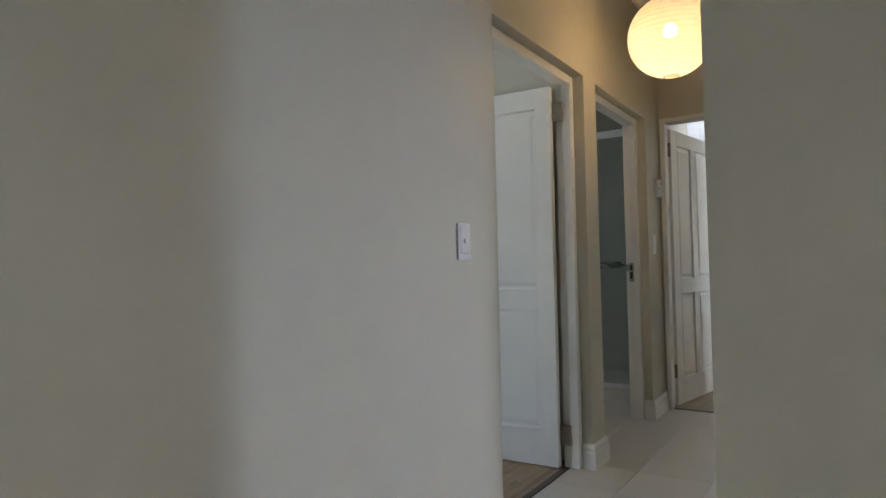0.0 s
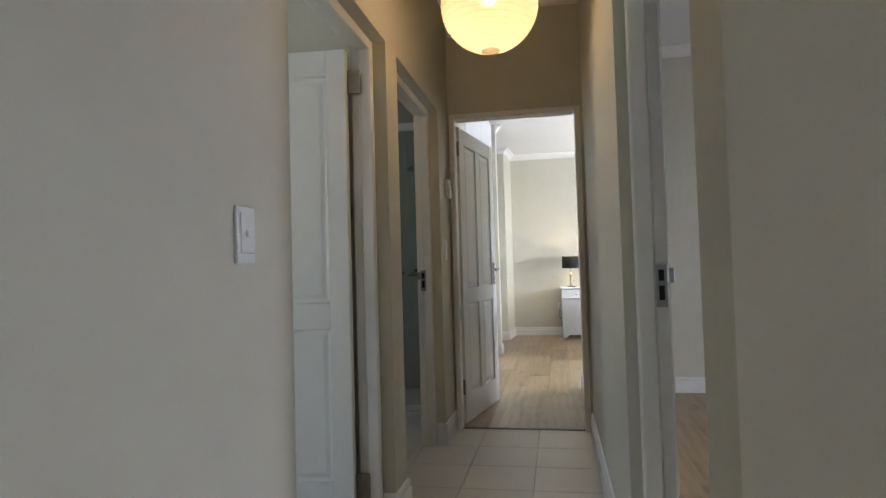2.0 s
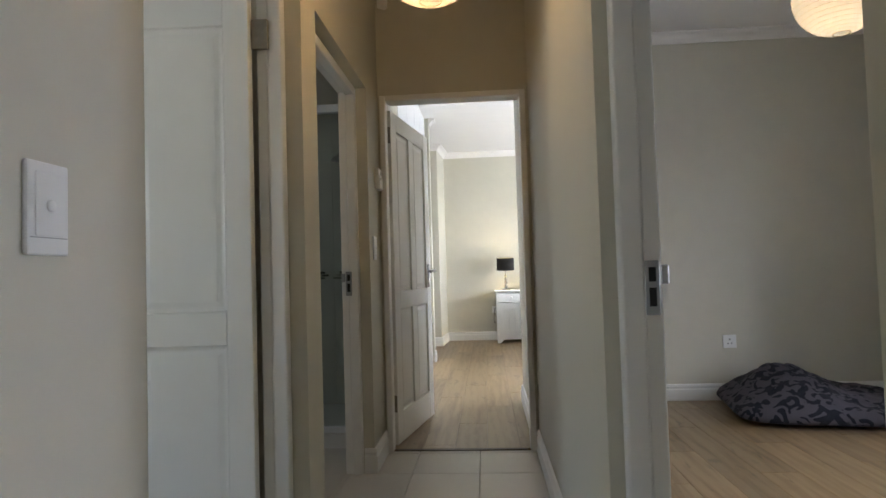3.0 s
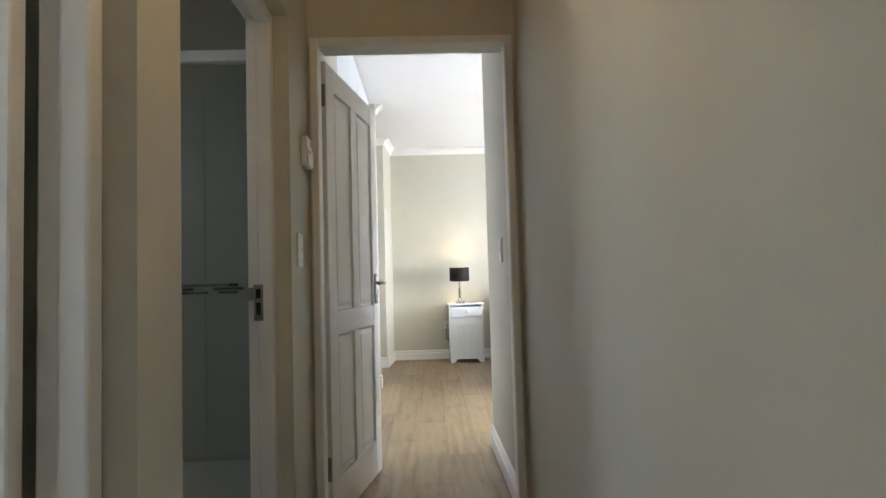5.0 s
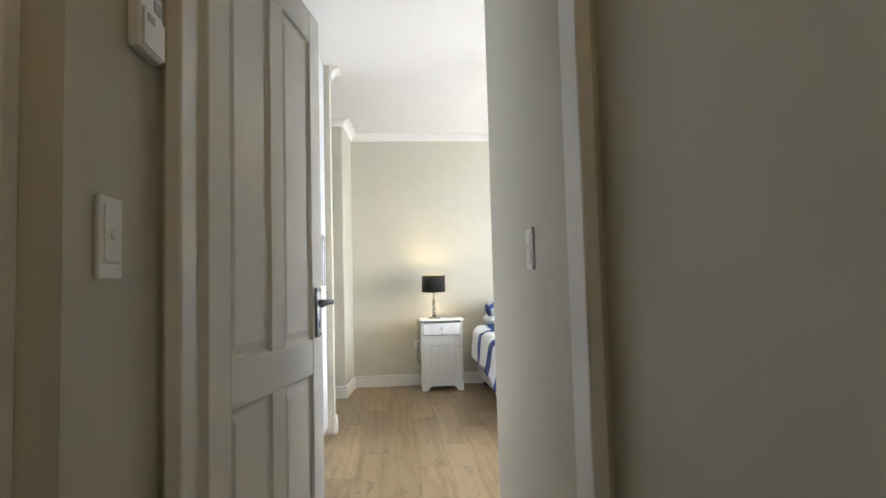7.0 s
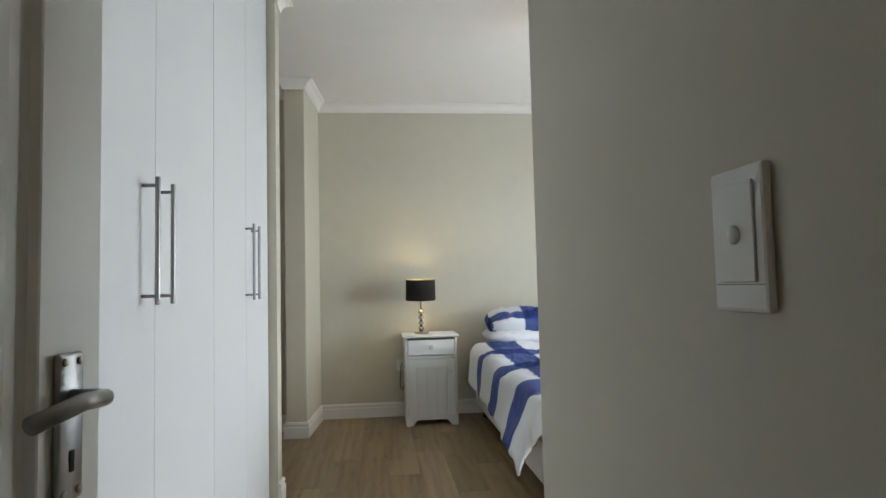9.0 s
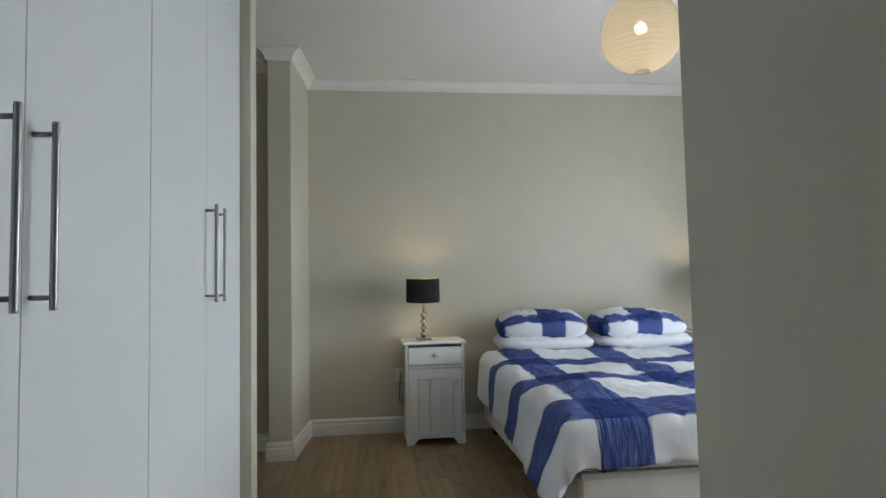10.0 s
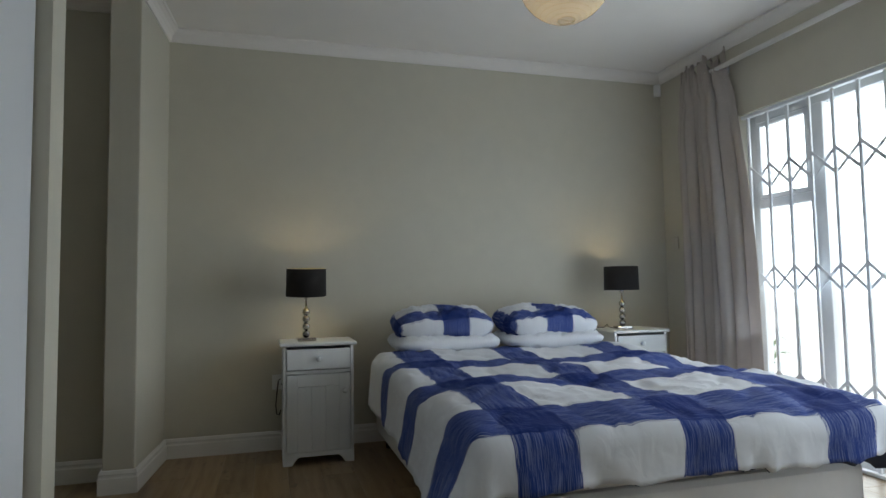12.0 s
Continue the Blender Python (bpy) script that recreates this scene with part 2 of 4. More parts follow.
def cloth_material(name, us, uw, vs, vw, quiet=1.0):
    """White cotton with broad blue bands, brushed in along each band; u runs across the bed and v along it, in metres."""
    m = bpy.data.materials.new(name)
    m.use_nodes = True
    n, l = m.node_tree.nodes, m.node_tree.links
    b = n["Principled BSDF"]
    b.inputs["Roughness"].default_value = 0.9
    b.inputs["Specular IOR Level"].default_value = 0.15
    uv = n.new("ShaderNodeUVMap")
    uv.uv_map = "cloth"
    sep = n.new("ShaderNodeSeparateXYZ")
    l.new(uv.outputs[0], sep.inputs[0])

    def math_node(op, a, c=None, d=None):
        x = n.new("ShaderNodeMath")
        x.operation = op
        for i, v in enumerate((a, c, d)):
            if v is None:
                continue
            if isinstance(v, (int, float)):
                x.inputs[i].default_value = v
            else:
                l.new(v, x.inputs[i])
        return x.outputs[0]

    def streak(sx, sy):
        mp, nz = n.new("ShaderNodeMapping"), n.new("ShaderNodeTexNoise")
        mp.inputs["Scale"].default_value = (sx, sy, 1)
        nz.inputs["Scale"].default_value, nz.inputs["Detail"].default_value = 1, 4
        l.new(uv.outputs[0], mp.inputs[0]), l.new(mp.outputs[0], nz.inputs[0])
        return nz.outputs[0]

    def bands(coord, centres, width, noise_out):
        total = None
        for c, w in zip(centres, width):
            d = math_node("ABSOLUTE", math_node("SUBTRACT", coord, c))
            edge = math_node("MULTIPLY_ADD", noise_out, 0.06, w / 2 - 0.03)
            inside = math_node("LESS_THAN", d, edge)
            total = inside if total is None else math_node("MAXIMUM", total, inside)
        return total

    along_v, along_u = streak(420, 5.5), streak(5.5, 420)
    bu = bands(sep.outputs[0], us, uw, along_v)
    bv = bands(sep.outputs[1], vs, vw, along_u)
    su = math_node("MULTIPLY", bu, math_node("GREATER_THAN", along_v, 0.47))
    sv = math_node("MULTIPLY", bv, math_node("GREATER_THAN", along_u, 0.47))
    su = math_node("MAXIMUM", math_node("MULTIPLY", bu, 0.5), su)
    sv = math_node("MAXIMUM", math_node("MULTIPLY", bv, 0.5), sv)
    blue = math_node("MULTIPLY", math_node("MULTIPLY_ADD", math_node("MINIMUM", su, sv), 0.2, math_node("MULTIPLY", math_node("MAXIMUM", su, sv), 0.8)), quiet)
    ramp = n.new("ShaderNodeValToRGB")
    ramp.color_ramp.elements[0].color = (0.72, 0.745, 0.79, 1)
    ramp.color_ramp.elements[1].color = (0.010, 0.025, 0.14, 1)
    mid = ramp.color_ramp.elements.new(0.45)
    mid.color = (0.095, 0.135, 0.34, 1)
    dk = ramp.color_ramp.elements.new(0.78)
    dk.color = (0.026, 0.056, 0.24, 1)
    l.new(blue, ramp.inputs[0])
    l.new(ramp.outputs[0], b.inputs["Base Color"])
    bp, nz, mp2 = n.new("ShaderNodeBump"), n.new("ShaderNodeTexNoise"), n.new("ShaderNodeMapping")
    mp2.inputs["Scale"].default_value = (3.5, 2.2, 1)
    l.new(uv.outputs[0], mp2.inputs[0]), l.new(mp2.outputs[0], nz.inputs[0])
    nz.inputs["Detail"].default_value, nz.inputs["Distortion"].default_value = 1.5, 0.5
    bp.inputs["Strength"].default_value, bp.inputs["Distance"].default_value = 0.12, 0.03
    l.new(nz.outputs[0], bp.inputs["Height"]), l.new(bp.outputs[0], b.inputs["Normal"])
    return m


def curtain_material():
    m = mat("taupe_curtain_cloth", (0.60, 0.55, 0.51), 0.9, grain=0.08, size=30, bump=0.3, bsize=500)
    n, l = m.node_tree.nodes, m.node_tree.links
    b = n["Principled BSDF"]
    tl, mx = n.new("ShaderNodeBsdfTranslucent"), n.new("ShaderNodeMixShader")
    tl.inputs[0].default_value = (0.56, 0.50, 0.46, 1)
    mx.inputs[0].default_value = 0.3
    l.new(b.outputs[0], mx.inputs[1]), l.new(tl.outputs[0], mx.inputs[2])
    l.new(mx.outputs[0], n["Material Output"].inputs[0])
    return m


CURTAIN = curtain_material()


def cushion_material():
    """Charcoal plush with darker bone-like blotches."""
    m = mat("charcoal_plush", (0.07, 0.07, 0.078), 0.95, grain=0.1, size=40, bump=0.5, bsize=300)
    n, l = m.node_tree.nodes, m.node_tree.links
    b = n["Principled BSDF"]
    co, nz, rp = n.new("ShaderNodeTexCoord"), n.new("ShaderNodeTexNoise"), n.new("ShaderNodeValToRGB")
    nz.inputs["Scale"].default_value, nz.inputs["Detail"].default_value, nz.inputs["Distortion"].default_value = 11.0, 0.3, 1.9
    l.new(co.outputs["Object"], nz.inputs[0]), l.new(nz.outputs[0], rp.inputs[0])
    rp.color_ramp.elements[0].position, rp.color_ramp.elements[1].position = 0.45, 0.475
    rp.color_ramp.elements[0].color, rp.color_ramp.elements[1].color = (0.007, 0.007, 0.012, 1), (0.070, 0.062, 0.072, 1)
    l.new(rp.outputs[0], b.inputs["Base Color"])
    return m


PLUSH = cushion_material()


# ---- building blocks ----
def link_mesh(name, bm, material, smooth=False):
    me = bpy.data.meshes.new(name)
    bmesh.ops.recalc_face_normals(bm, faces=bm.faces)
    bm.to_mesh(me)
    bm.free()
    if smooth:
        for p in me.polygons:
            p.use_smooth = True
    for mm in (material if isinstance(material, (list, tuple)) else [material]):
        me.materials.append(mm)
    return me


def solid(name, bm, material, label="", category="", kind="", group="", smooth=False):
    return tagged(new(name, link_mesh(name, bm, material, smooth)), label, category, group, kind)


def thing(name, place=None, label="", category="", kind="", group=""):
    ob = tagged(new(name), label, category, group, kind)
    ob.empty_display_size = 0.05
    if place is not None:
        ob.matrix_world = place
    return ob


def part(name, bm, material, parent, label="", smooth=False):
    ob = new(name, link_mesh(name, bm, material, smooth))
    ob.parent = parent
    return tagged(ob, label)


def box(bm, lo, hi, bevel=0.0, segs=1):
    vs = [bm.verts.new((x, y, z)) for x in (lo[0], hi[0]) for y in (lo[1], hi[1]) for z in (lo[2], hi[2])]
    fs = [bm.faces.new([vs[i] for i in q]) for q in ((0, 1, 3, 2), (4, 6, 7, 5), (0, 4, 5, 1), (2, 3, 7, 6), (0, 2, 6, 4), (1, 5, 7, 3))]
    if bevel:
        es = list({e for f in fs for e in f.edges})
        bmesh.ops.bevel(bm, geom=es, offset=bevel, segments=segs, profile=0.5, affect="EDGES", clamp_overlap=True)
    return bm


def boxes(*items, bevel=0.0):
    bm = bmesh.new()
    for lo, hi in items:
        box(bm, lo, hi, bevel)
    return bm


def lathe(bm, profile, centre=(0, 0, 0), n=24, axis="z", cap=True):
    rings = []
    for r, h in profile:
        ring = []
        for i in range(n):
            a = 2 * math.pi * i / n
            p = (r * math.cos(a), r * math.sin(a), h)
            p = {"z": p, "x": (h, p[0], p[1]), "y": (p[0], h, p[1])}[axis]
            ring.append(bm.verts.new(Vector(p) + Vector(centre)))
        rings.append(ring)
    for a, b in zip(rings, rings[1:]):
        for i in range(n):
            bm.faces.new((a[i], a[(i + 1) % n], b[(i + 1) % n], b[i]))
    if cap:
        for ring in (rings[0], rings[-1]):
            try:
                bm.faces.new(ring)
            except ValueError:
                pass
    return bm


def tube(bm, points, r, n=8):
    pts = [Vector(p) for p in points]
    rings = []
    for i, p in enumerate(pts):
        d = (pts[min(i + 1, len(pts) - 1)] - pts[max(i - 1, 0)]).normalized()
        side = d.cross(Vector((0, 0, 1)) if abs(d.z) < 0.9 else Vector((1, 0, 0))).normalized()
        up = side.cross(d)
        rings.append([bm.verts.new(p + r * (math.cos(2 * math.pi * k / n) * side + math.sin(2 * math.pi * k / n) * up)) for k in range(n)])
    for a, b in zip(rings, rings[1:]):
        for k in range(n):
            bm.faces.new((a[k], a[(k + 1) % n], b[(k + 1) % n], b[k]))
    bm.faces.new(rings[0]), bm.faces.new(rings[-1])
    return bm


def sweep(bm, profile, path, closed=False):
    """A moulding along walls: the path runs with the room on its left, profile points are (out from the wall, height)."""
    pts = [Vector((*p, 0)) for p in path]
    m = len(pts)

    def left(a, b):
        d = (b - a).normalized()
        return Vector((-d.y, d.x, 0))
    rows = []
    for i, p in enumerate(pts):
        prev = left(pts[i - 1], p) if (i > 0 or closed) else None
        nxt = left(p, pts[(i + 1) % m]) if (i < m - 1 or closed) else None
        if prev is None or nxt is None:
            off = prev or nxt
        else:
            off = (prev + nxt) / (1 + prev.dot(nxt))
        rows.append([bm.verts.new(p + off * o + Vector((0, 0, h))) for o, h in profile])
    k = len(profile)
    for i in range(m if closed else m - 1):
        a, b = rows[i], rows[(i + 1) % m]
        for j in range(k):
            bm.faces.new((a[j], a[(j + 1) % k], b[(j + 1) % k], b[j]))
    if not closed:
        bm.faces.new(rows[0]), bm.faces.new(rows[-1])
    return bm


def wall(name, axis, c0, c1, u0, u1, z0, z1, holes=(), material=None, label="", fine=0.0):
    """A wall of real thickness, with openings cut right through it."""
    us = sorted({u0, u1, *[h[i] for h in holes for i in (0, 1)]})
    zs = sorted({z0, z1, *[h[i] for h in holes for i in (2, 3)]})
    us, zs = [u for u in us if u0 <= u <= u1], [z for z in zs if z0 <= z <= z1]
    bm, made = bmesh.new(), {}

    def v(c, u, z):
        k = (c, u, z)
        if k not in made:
            made[k] = bm.verts.new((c, u, z) if axis == "x" else (u, c, z))
        return made[k]

    def full(i, j):
        if not (0 <= i < len(us) - 1 and 0 <= j < len(zs) - 1):
            return False
        mu, mz = (us[i] + us[i + 1]) / 2, (zs[j] + zs[j + 1]) / 2
        return not any(h[0] < mu < h[1] and h[2] < mz < h[3] for h in holes)
    for i in range(len(us) - 1):
        for j in range(len(zs) - 1):
            if not full(i, j):
                continue
            a, b, c, d = us[i], us[i + 1], zs[j], zs[j + 1]
            for w in (c0, c1):
                bm.faces.new((v(w, a, c), v(w, b, c), v(w, b, d), v(w, a, d)))
            if not full(i - 1, j):
                bm.faces.new((v(c0, a, c), v(c1, a, c), v(c1, a, d), v(c0, a, d)))
            if not full(i + 1, j):
                bm.faces.new((v(c0, b, c), v(c1, b, c), v(c1, b, d), v(c0, b, d)))
            if not full(i, j - 1):
                bm.faces.new((v(c0, a, c), v(c1, a, c), v(c1, b, c), v(c0, b, c)))
            if not full(i, j + 1):
                bm.faces.new((v(c0, a, d), v(c1, a, d), v(c1, b, d), v(c0, b, d)))
    bmesh.ops.bevel(bm, geom=[e for e in bm.edges if len(e.link_faces) == 2 and e.calc_face_angle(0) > 1], offset=0.006, segments=2, affect="EDGES", profile=0.5)
    return solid(name, bm, material or WALL, label, "wall", "structure")


# ---- large structure ----
H = 2.823                    # ceilings
XL, XR = -0.98, -0.10      # faces of the passage walls
YD = 4.215                  # passage face of the wall with the bedroom door
BX = 2.85                   # bedroom face of the window wall
YF = 9.83                   # bedroom's far wall
DOOR_A = (1.745, 2.71, 0.0, 2.02)
DOOR_B = (2.892, 3.86, 0.0, 2.02)
DOOR_C = (1.15, 2.17, 0.0, 2.02)

wall("wall_passage_left", "x", -1.13, XL, -2.6, 4.2149, 0, H, [DOOR_A, DOOR_B], label="stone-coloured painted plaster wall with two door openings")
wall("wall_passage_right", "x", XR, 0.04, 0.992, 4.2149, 0, H, [DOOR_C], label="stone-coloured painted plaster wall with one door opening")
wall("wall_bedroom_door", "y", YD, 4.36, -1.13, 0.04, 0, H, [(-0.96, -0.118, 0.0, 2.075)], label="stone-coloured wall around the bedroom door")
wall("wall_lobby_end", "y", 0.992, 1.06, 0.0401, BX, 0, H, label="stone-coloured painted plaster wall of the lobby")
wall("wall_bedroom_entry", "x", -0.107, 0.04, 4.3601, 5.557, 0, H, label="stone-coloured wall with a light switch")
wall("wall_between_rooms", "y", 5.47, 5.557, 0.0401, BX, 0, H, label="stone-coloured painted plaster wall")
wall("wall_windows", "x", BX, 3.07, 0.98, 10.2, 0, H, [(6.35, 8.98, 0.0, 2.24), (3.1, 3.62, 0.35, 2.2)], label="stone-coloured outer wall with a glazed patio door")
wall("wall_bedroom_far", "y", YF, 10.1, -0.9619, BX, 0, H, label="stone-coloured painted plaster wall behind the bed")
bm = bmesh.new()
foot = [(-1.17, 9.185), (-1.01, 9.185), (-0.962, YF), (-0.962, 10.1), (-1.17, 10.1)]
lo_, hi_ = [[bm.verts.new((x, y, z)) for x, y in foot] for z in (0, H)]
bm.faces.new(lo_), bm.faces.new(hi_)
for i in range(5):
    bm.faces.new((lo_[i], lo_[(i + 1) % 5], hi_[(i + 1) % 5], hi_[i]))
bmesh.ops.bevel(bm, geom=[e for e in bm.edges if abs(e.verts[0].co.z - e.verts[1].co.z) > 1 and min(v.co.y for v in e.verts) < 9.3], offset=0.006, segments=2, affect="EDGES", profile=0.5)
solid("wall_pillar", bm, WALL, "stone-coloured splayed plaster pier beside a dark recess", "wall", "structure")
wall("wall_recess_far", "y", 9.46, 10.1, -2.4, -1.1701, 0, H, label="stone-coloured wall of the recess")
wall("wall_recess_side", "x", -2.52, -2.4, 7.6, 10.1, 0, H, label="stone-coloured wall of the recess")
wall("wall_nib", "y", 7.68, 7.805, -2.4, -0.985, 0, H, label="stone-coloured wall nib beside the wardrobe")
wall("wall_wardrobe_back", "x", -1.8, -1.66, 5.43, 7.6799, 0, H, label="plain plaster wall behind the wardrobe")
wall("wall_bathroom_side", "x", -1.13, -1.03, 4.3601, 5.13, 0, H, label="stone-coloured painted plaster wall")
wall("wall_bathroom_back", "y", 5.13, 5.43, -3.0, -1.03, 0, H, label="plain plaster wall behind the shower")
wall("wall_bathroom_front", "y", 2.78, 2.88, -4.2, -1.1301, 0, H, label="plain plaster wall between rooms")
wall("wall_bathroom_left", "x", -3.1, -3.0, 2.88, 5.25, 0, H, [(3.2, 3.8, 1.45, 2.05)], label="plain plaster bathroom wall with a small window")
wall("wall_left_room", "x", -4.32, -4.2, -0.4, 2.78, 0, H, [(0.1, 1.4, 0.6, 2.05)], label="stone-coloured wall with an unseen window")
wall("wall_left_room_end", "y", -0.52, -0.4, -4.32, -1.1301, 0, H, label="stone-coloured painted plaster wall")
wall("wall_lobby_left_end", "y", -2.72, -2.6, -1.2, 3.12, 0, H, label="stone-coloured painted plaster wall")
# opening is an unseen addition that lets some sky light into the lobby
wall("wall_lobby_right", "x", BX, 3.07, -2.6, 0.9799, 0, H, [(-2.3, -1.5, 1.0, 1.9)], label="stone-coloured wall with an unseen window")


def ceiling(name, x0, x1, y0, y1, label):
    bm = bmesh.new()
    box(bm, (x0, y0, H + 0.001), (x1, y1, H + 0.12))
    return solid(name, bm, CEIL, label, "ceiling", "structure")


ceiling("ceiling_passage", -1.19, 3.11, -2.7, 4.28, "white painted plaster ceiling of the passage")
ceiling("ceiling_bedroom", -2.5, 3.11, 4.281, 10.1, "white painted plaster ceiling of the bedroom")
ceiling("ceiling_left_rooms", -4.3, -1.191, -0.5, 5.25, "white painted plaster ceiling")

# floors: a bed of screed with boards or tiles on it
for name, x0, x1, y0, y1 in (("floor_bedroom", -2.4, 3.11, 5.471, YF), ("floor_bedroom_entry", -1.03, 0.0, 4.265, 5.47), ("floor_passage", -1.105, 0.0, -2.6, 4.2), ("floor_lobby", 0.001, BX, -2.6, 0.98),
                             ("floor_side_room", 0.002, BX, 1.06, 5.47), ("floor_left_room", -4.2, -1.106, -0.4, 2.78), ("floor_bathroom", -3.0, -1.106, 2.88, 5.13)):
    bm = bmesh.new()
    box(bm, (x0, y0, -0.15), (x1, y1, -0.012))
    solid(name, bm, GROUT, {"floor_bedroom_entry": "oak laminate floor inside the bedroom door", "floor_bedroom": "oak laminate floor of long boards", "floor_passage": "cream porcelain tile floor with pale grout",
          "floor_lobby": "cream porcelain tile floor of the lobby", "floor_side_room": "oak laminate floor of long boards",
          "floor_left_room": "oak laminate floor of long boards", "floor_bathroom": "pale tiled bathroom floor"}[name], "floor", "structure")

SKIRT = [(0.0, 0.0), (0.018, 0.0), (0.018, 0.082), (0.012, 0.09), (0.012, 0.1), (0.016, 0.106), (0.009, 0.122), (0.0, 0.125)]
CORN = [(0.0, H - 0.078), (0.012, H - 0.078), (0.014, H - 0.066), (0.022, H - 0.046), (0.038, H - 0.026), (0.058, H - 0.015), (0.07, H - 0.012), (0.072, H), (0.0, H)]


def skirting(path, label="white painted timber baseboard with a moulded top"):
    return solid("baseboard", sweep(bmesh.new(), SKIRT, path), TRIM, label, "baseboard", "structure")


def cornice(path, closed=False):
    return solid("cornice", sweep(bmesh.new(), CORN, path, closed), CEIL, "white coved plaster cornice", "cornice", "structure")


# passage
skirting([(XL, 1.74), (XL, -2.6)])
skirting([(-1.03, DOOR_B[0] + 0.001), (XL, DOOR_B[0] + 0.001), (XL, DOOR_A[1] - 0.001), (-1.03, DOOR_A[1] - 0.001)])
skirting([(XL, YD), (XL, DOOR_B[1] - 0.001), (-1.03, DOOR_B[1] - 0.001)])
skirting([(XR, DOOR_C[1] + 0.001), (XR, 4.195)])
skirting([(BX, 0.992), (XR, 0.992), (XR, DOOR_C[0] - 0.001)])
cornice([(XL, -2.6), (BX, -2.6), (BX, 0.992), (XR, 0.992), (XR, YD), (XL, YD)], True)
# bedroom
skirting([(-0.107, 4.36), (-0.107, 5.557), (BX, 5.557), (BX, 6.35)])
skirting([(BX, 8.98), (BX, YF), (-0.962, YF), (-1.01, 9.185), (-1.17, 9.185), (-1.17, 9.46), (-2.4, 9.46), (-2.4, 7.805), (-0.985, 7.805), (-0.985, 7.69)])
cornice([(-1.03, 4.36), (-0.107, 4.36), (-0.107, 5.557), (BX, 5.557), (BX, YF), (-0.962, YF), (-1.01, 9.185), (-1.17, 9.185), (-1.17, 9.46), (-2.4, 9.46), (-2.4, 7.805), (-0.985, 7.805), (-0.985, 7.69)])
# side room
skirting([(0.04, DOOR_C[0] - 0.001), (0.04, 1.06)])
skirting([(BX, 1.06), (BX, 5.47), (0.04, 5.47), (0.04, DOOR_C[1] + 0.001)])
cornice([(0.04, 1.06), (BX, 1.06), (BX, 5.47), (0.04, 5.47)], True)
cornice([(-4.2, -0.4), (-1.2, -0.4), (-1.2, 2.78), (-4.2, 2.78)], True)


# ---- doors ----
def steel_frame(bm, axis, face, back, u0, u1, top, w=0.045, stop=0.012):
    """Pressed door frame: jambs and head with a stepped rebate."""
    def put(a, b, c, d, z0, z1):
        lo, hi = ((a, c, z0), (b, d, z1)) if axis == "x" else ((c, a, z0), (d, b, z1))
        box(bm, tuple(map(min, lo, hi)), tuple(map(max, lo, hi)), 0.006, 2)
    mid = face + (back - face) * 0.55
    for s, e in ((u0, u0 + w), (u1, u1 - w)):
        put(face, mid, s, e, 0, top)
        put(mid, back, s, e - math.copysign(stop, e - s), 0, top)
    put(face, mid, u0 + w, u1 - w, top - w, top)
    put(mid, back, u0 + w, u1 - w, top - w + stop, top)
    return bm


def door_leaf(parent, w, h, st=0.105, cross=0.05, mould=((0.0, 0.0192), (0.002, 0.0085), (0.010, 0.0060), (0.014, 0.0060), (0.036, 0.0125))):
    """A panelled leaf in its own axes: x from the hinge, y its thickness, z up."""
    t, rl, lock, four = 0.04, 0.11, (0.81, 0.92), True
    bm = bmesh.new()
    mid = (w / 2 - cross, w / 2 + cross)
    z0 = 0.006
    box(bm, (0, 0, z0), (st, t, h), 0.003)
    box(bm, (w - st, 0, z0), (w, t, h), 0.003)
    for a, b in ((z0, 0.19), lock, (h - rl, h)):
        box(bm, (st, 0.001, a), (w - st, t - 0.001, b), 0.002)
    if four:
        for a, b in ((0.19, lock[0]), (lock[1], h - rl)):
            box(bm, (mid[0], 0.001, a), (mid[1], t - 0.001, b), 0.002)
    leaf = part("door_leaf", bm, DOORW, parent)
    cols = ((st, mid[0]), (mid[1], w - st)) if four else ((st, w - st),)
    for a, b in cols:
        for c, d in ((0.19, lock[0]), (lock[1], h - rl)):
            bm = bmesh.new()
            # sunk moulding and raised field on both faces
            for s in (1, -1):
                ym = t / 2
                rings = []
                for inset, dep in mould:
                    y = ym + s * dep
                    rings.append([bm.verts.new((x, y, z)) for x, z in ((a + inset, c + inset), (b - inset, c + inset), (b - inset, d - inset), (a + inset, d - inset))])
                for r1, r2 in zip(rings, rings[1:]):
                    for k in range(4):
                        bm.faces.new((r1[k], r1[(k + 1) % 4], r2[(k + 1) % 4], r2[k]))
                bm.faces.new(rings[-1])
            part("panel", bm, DOORW, leaf)
    return leaf


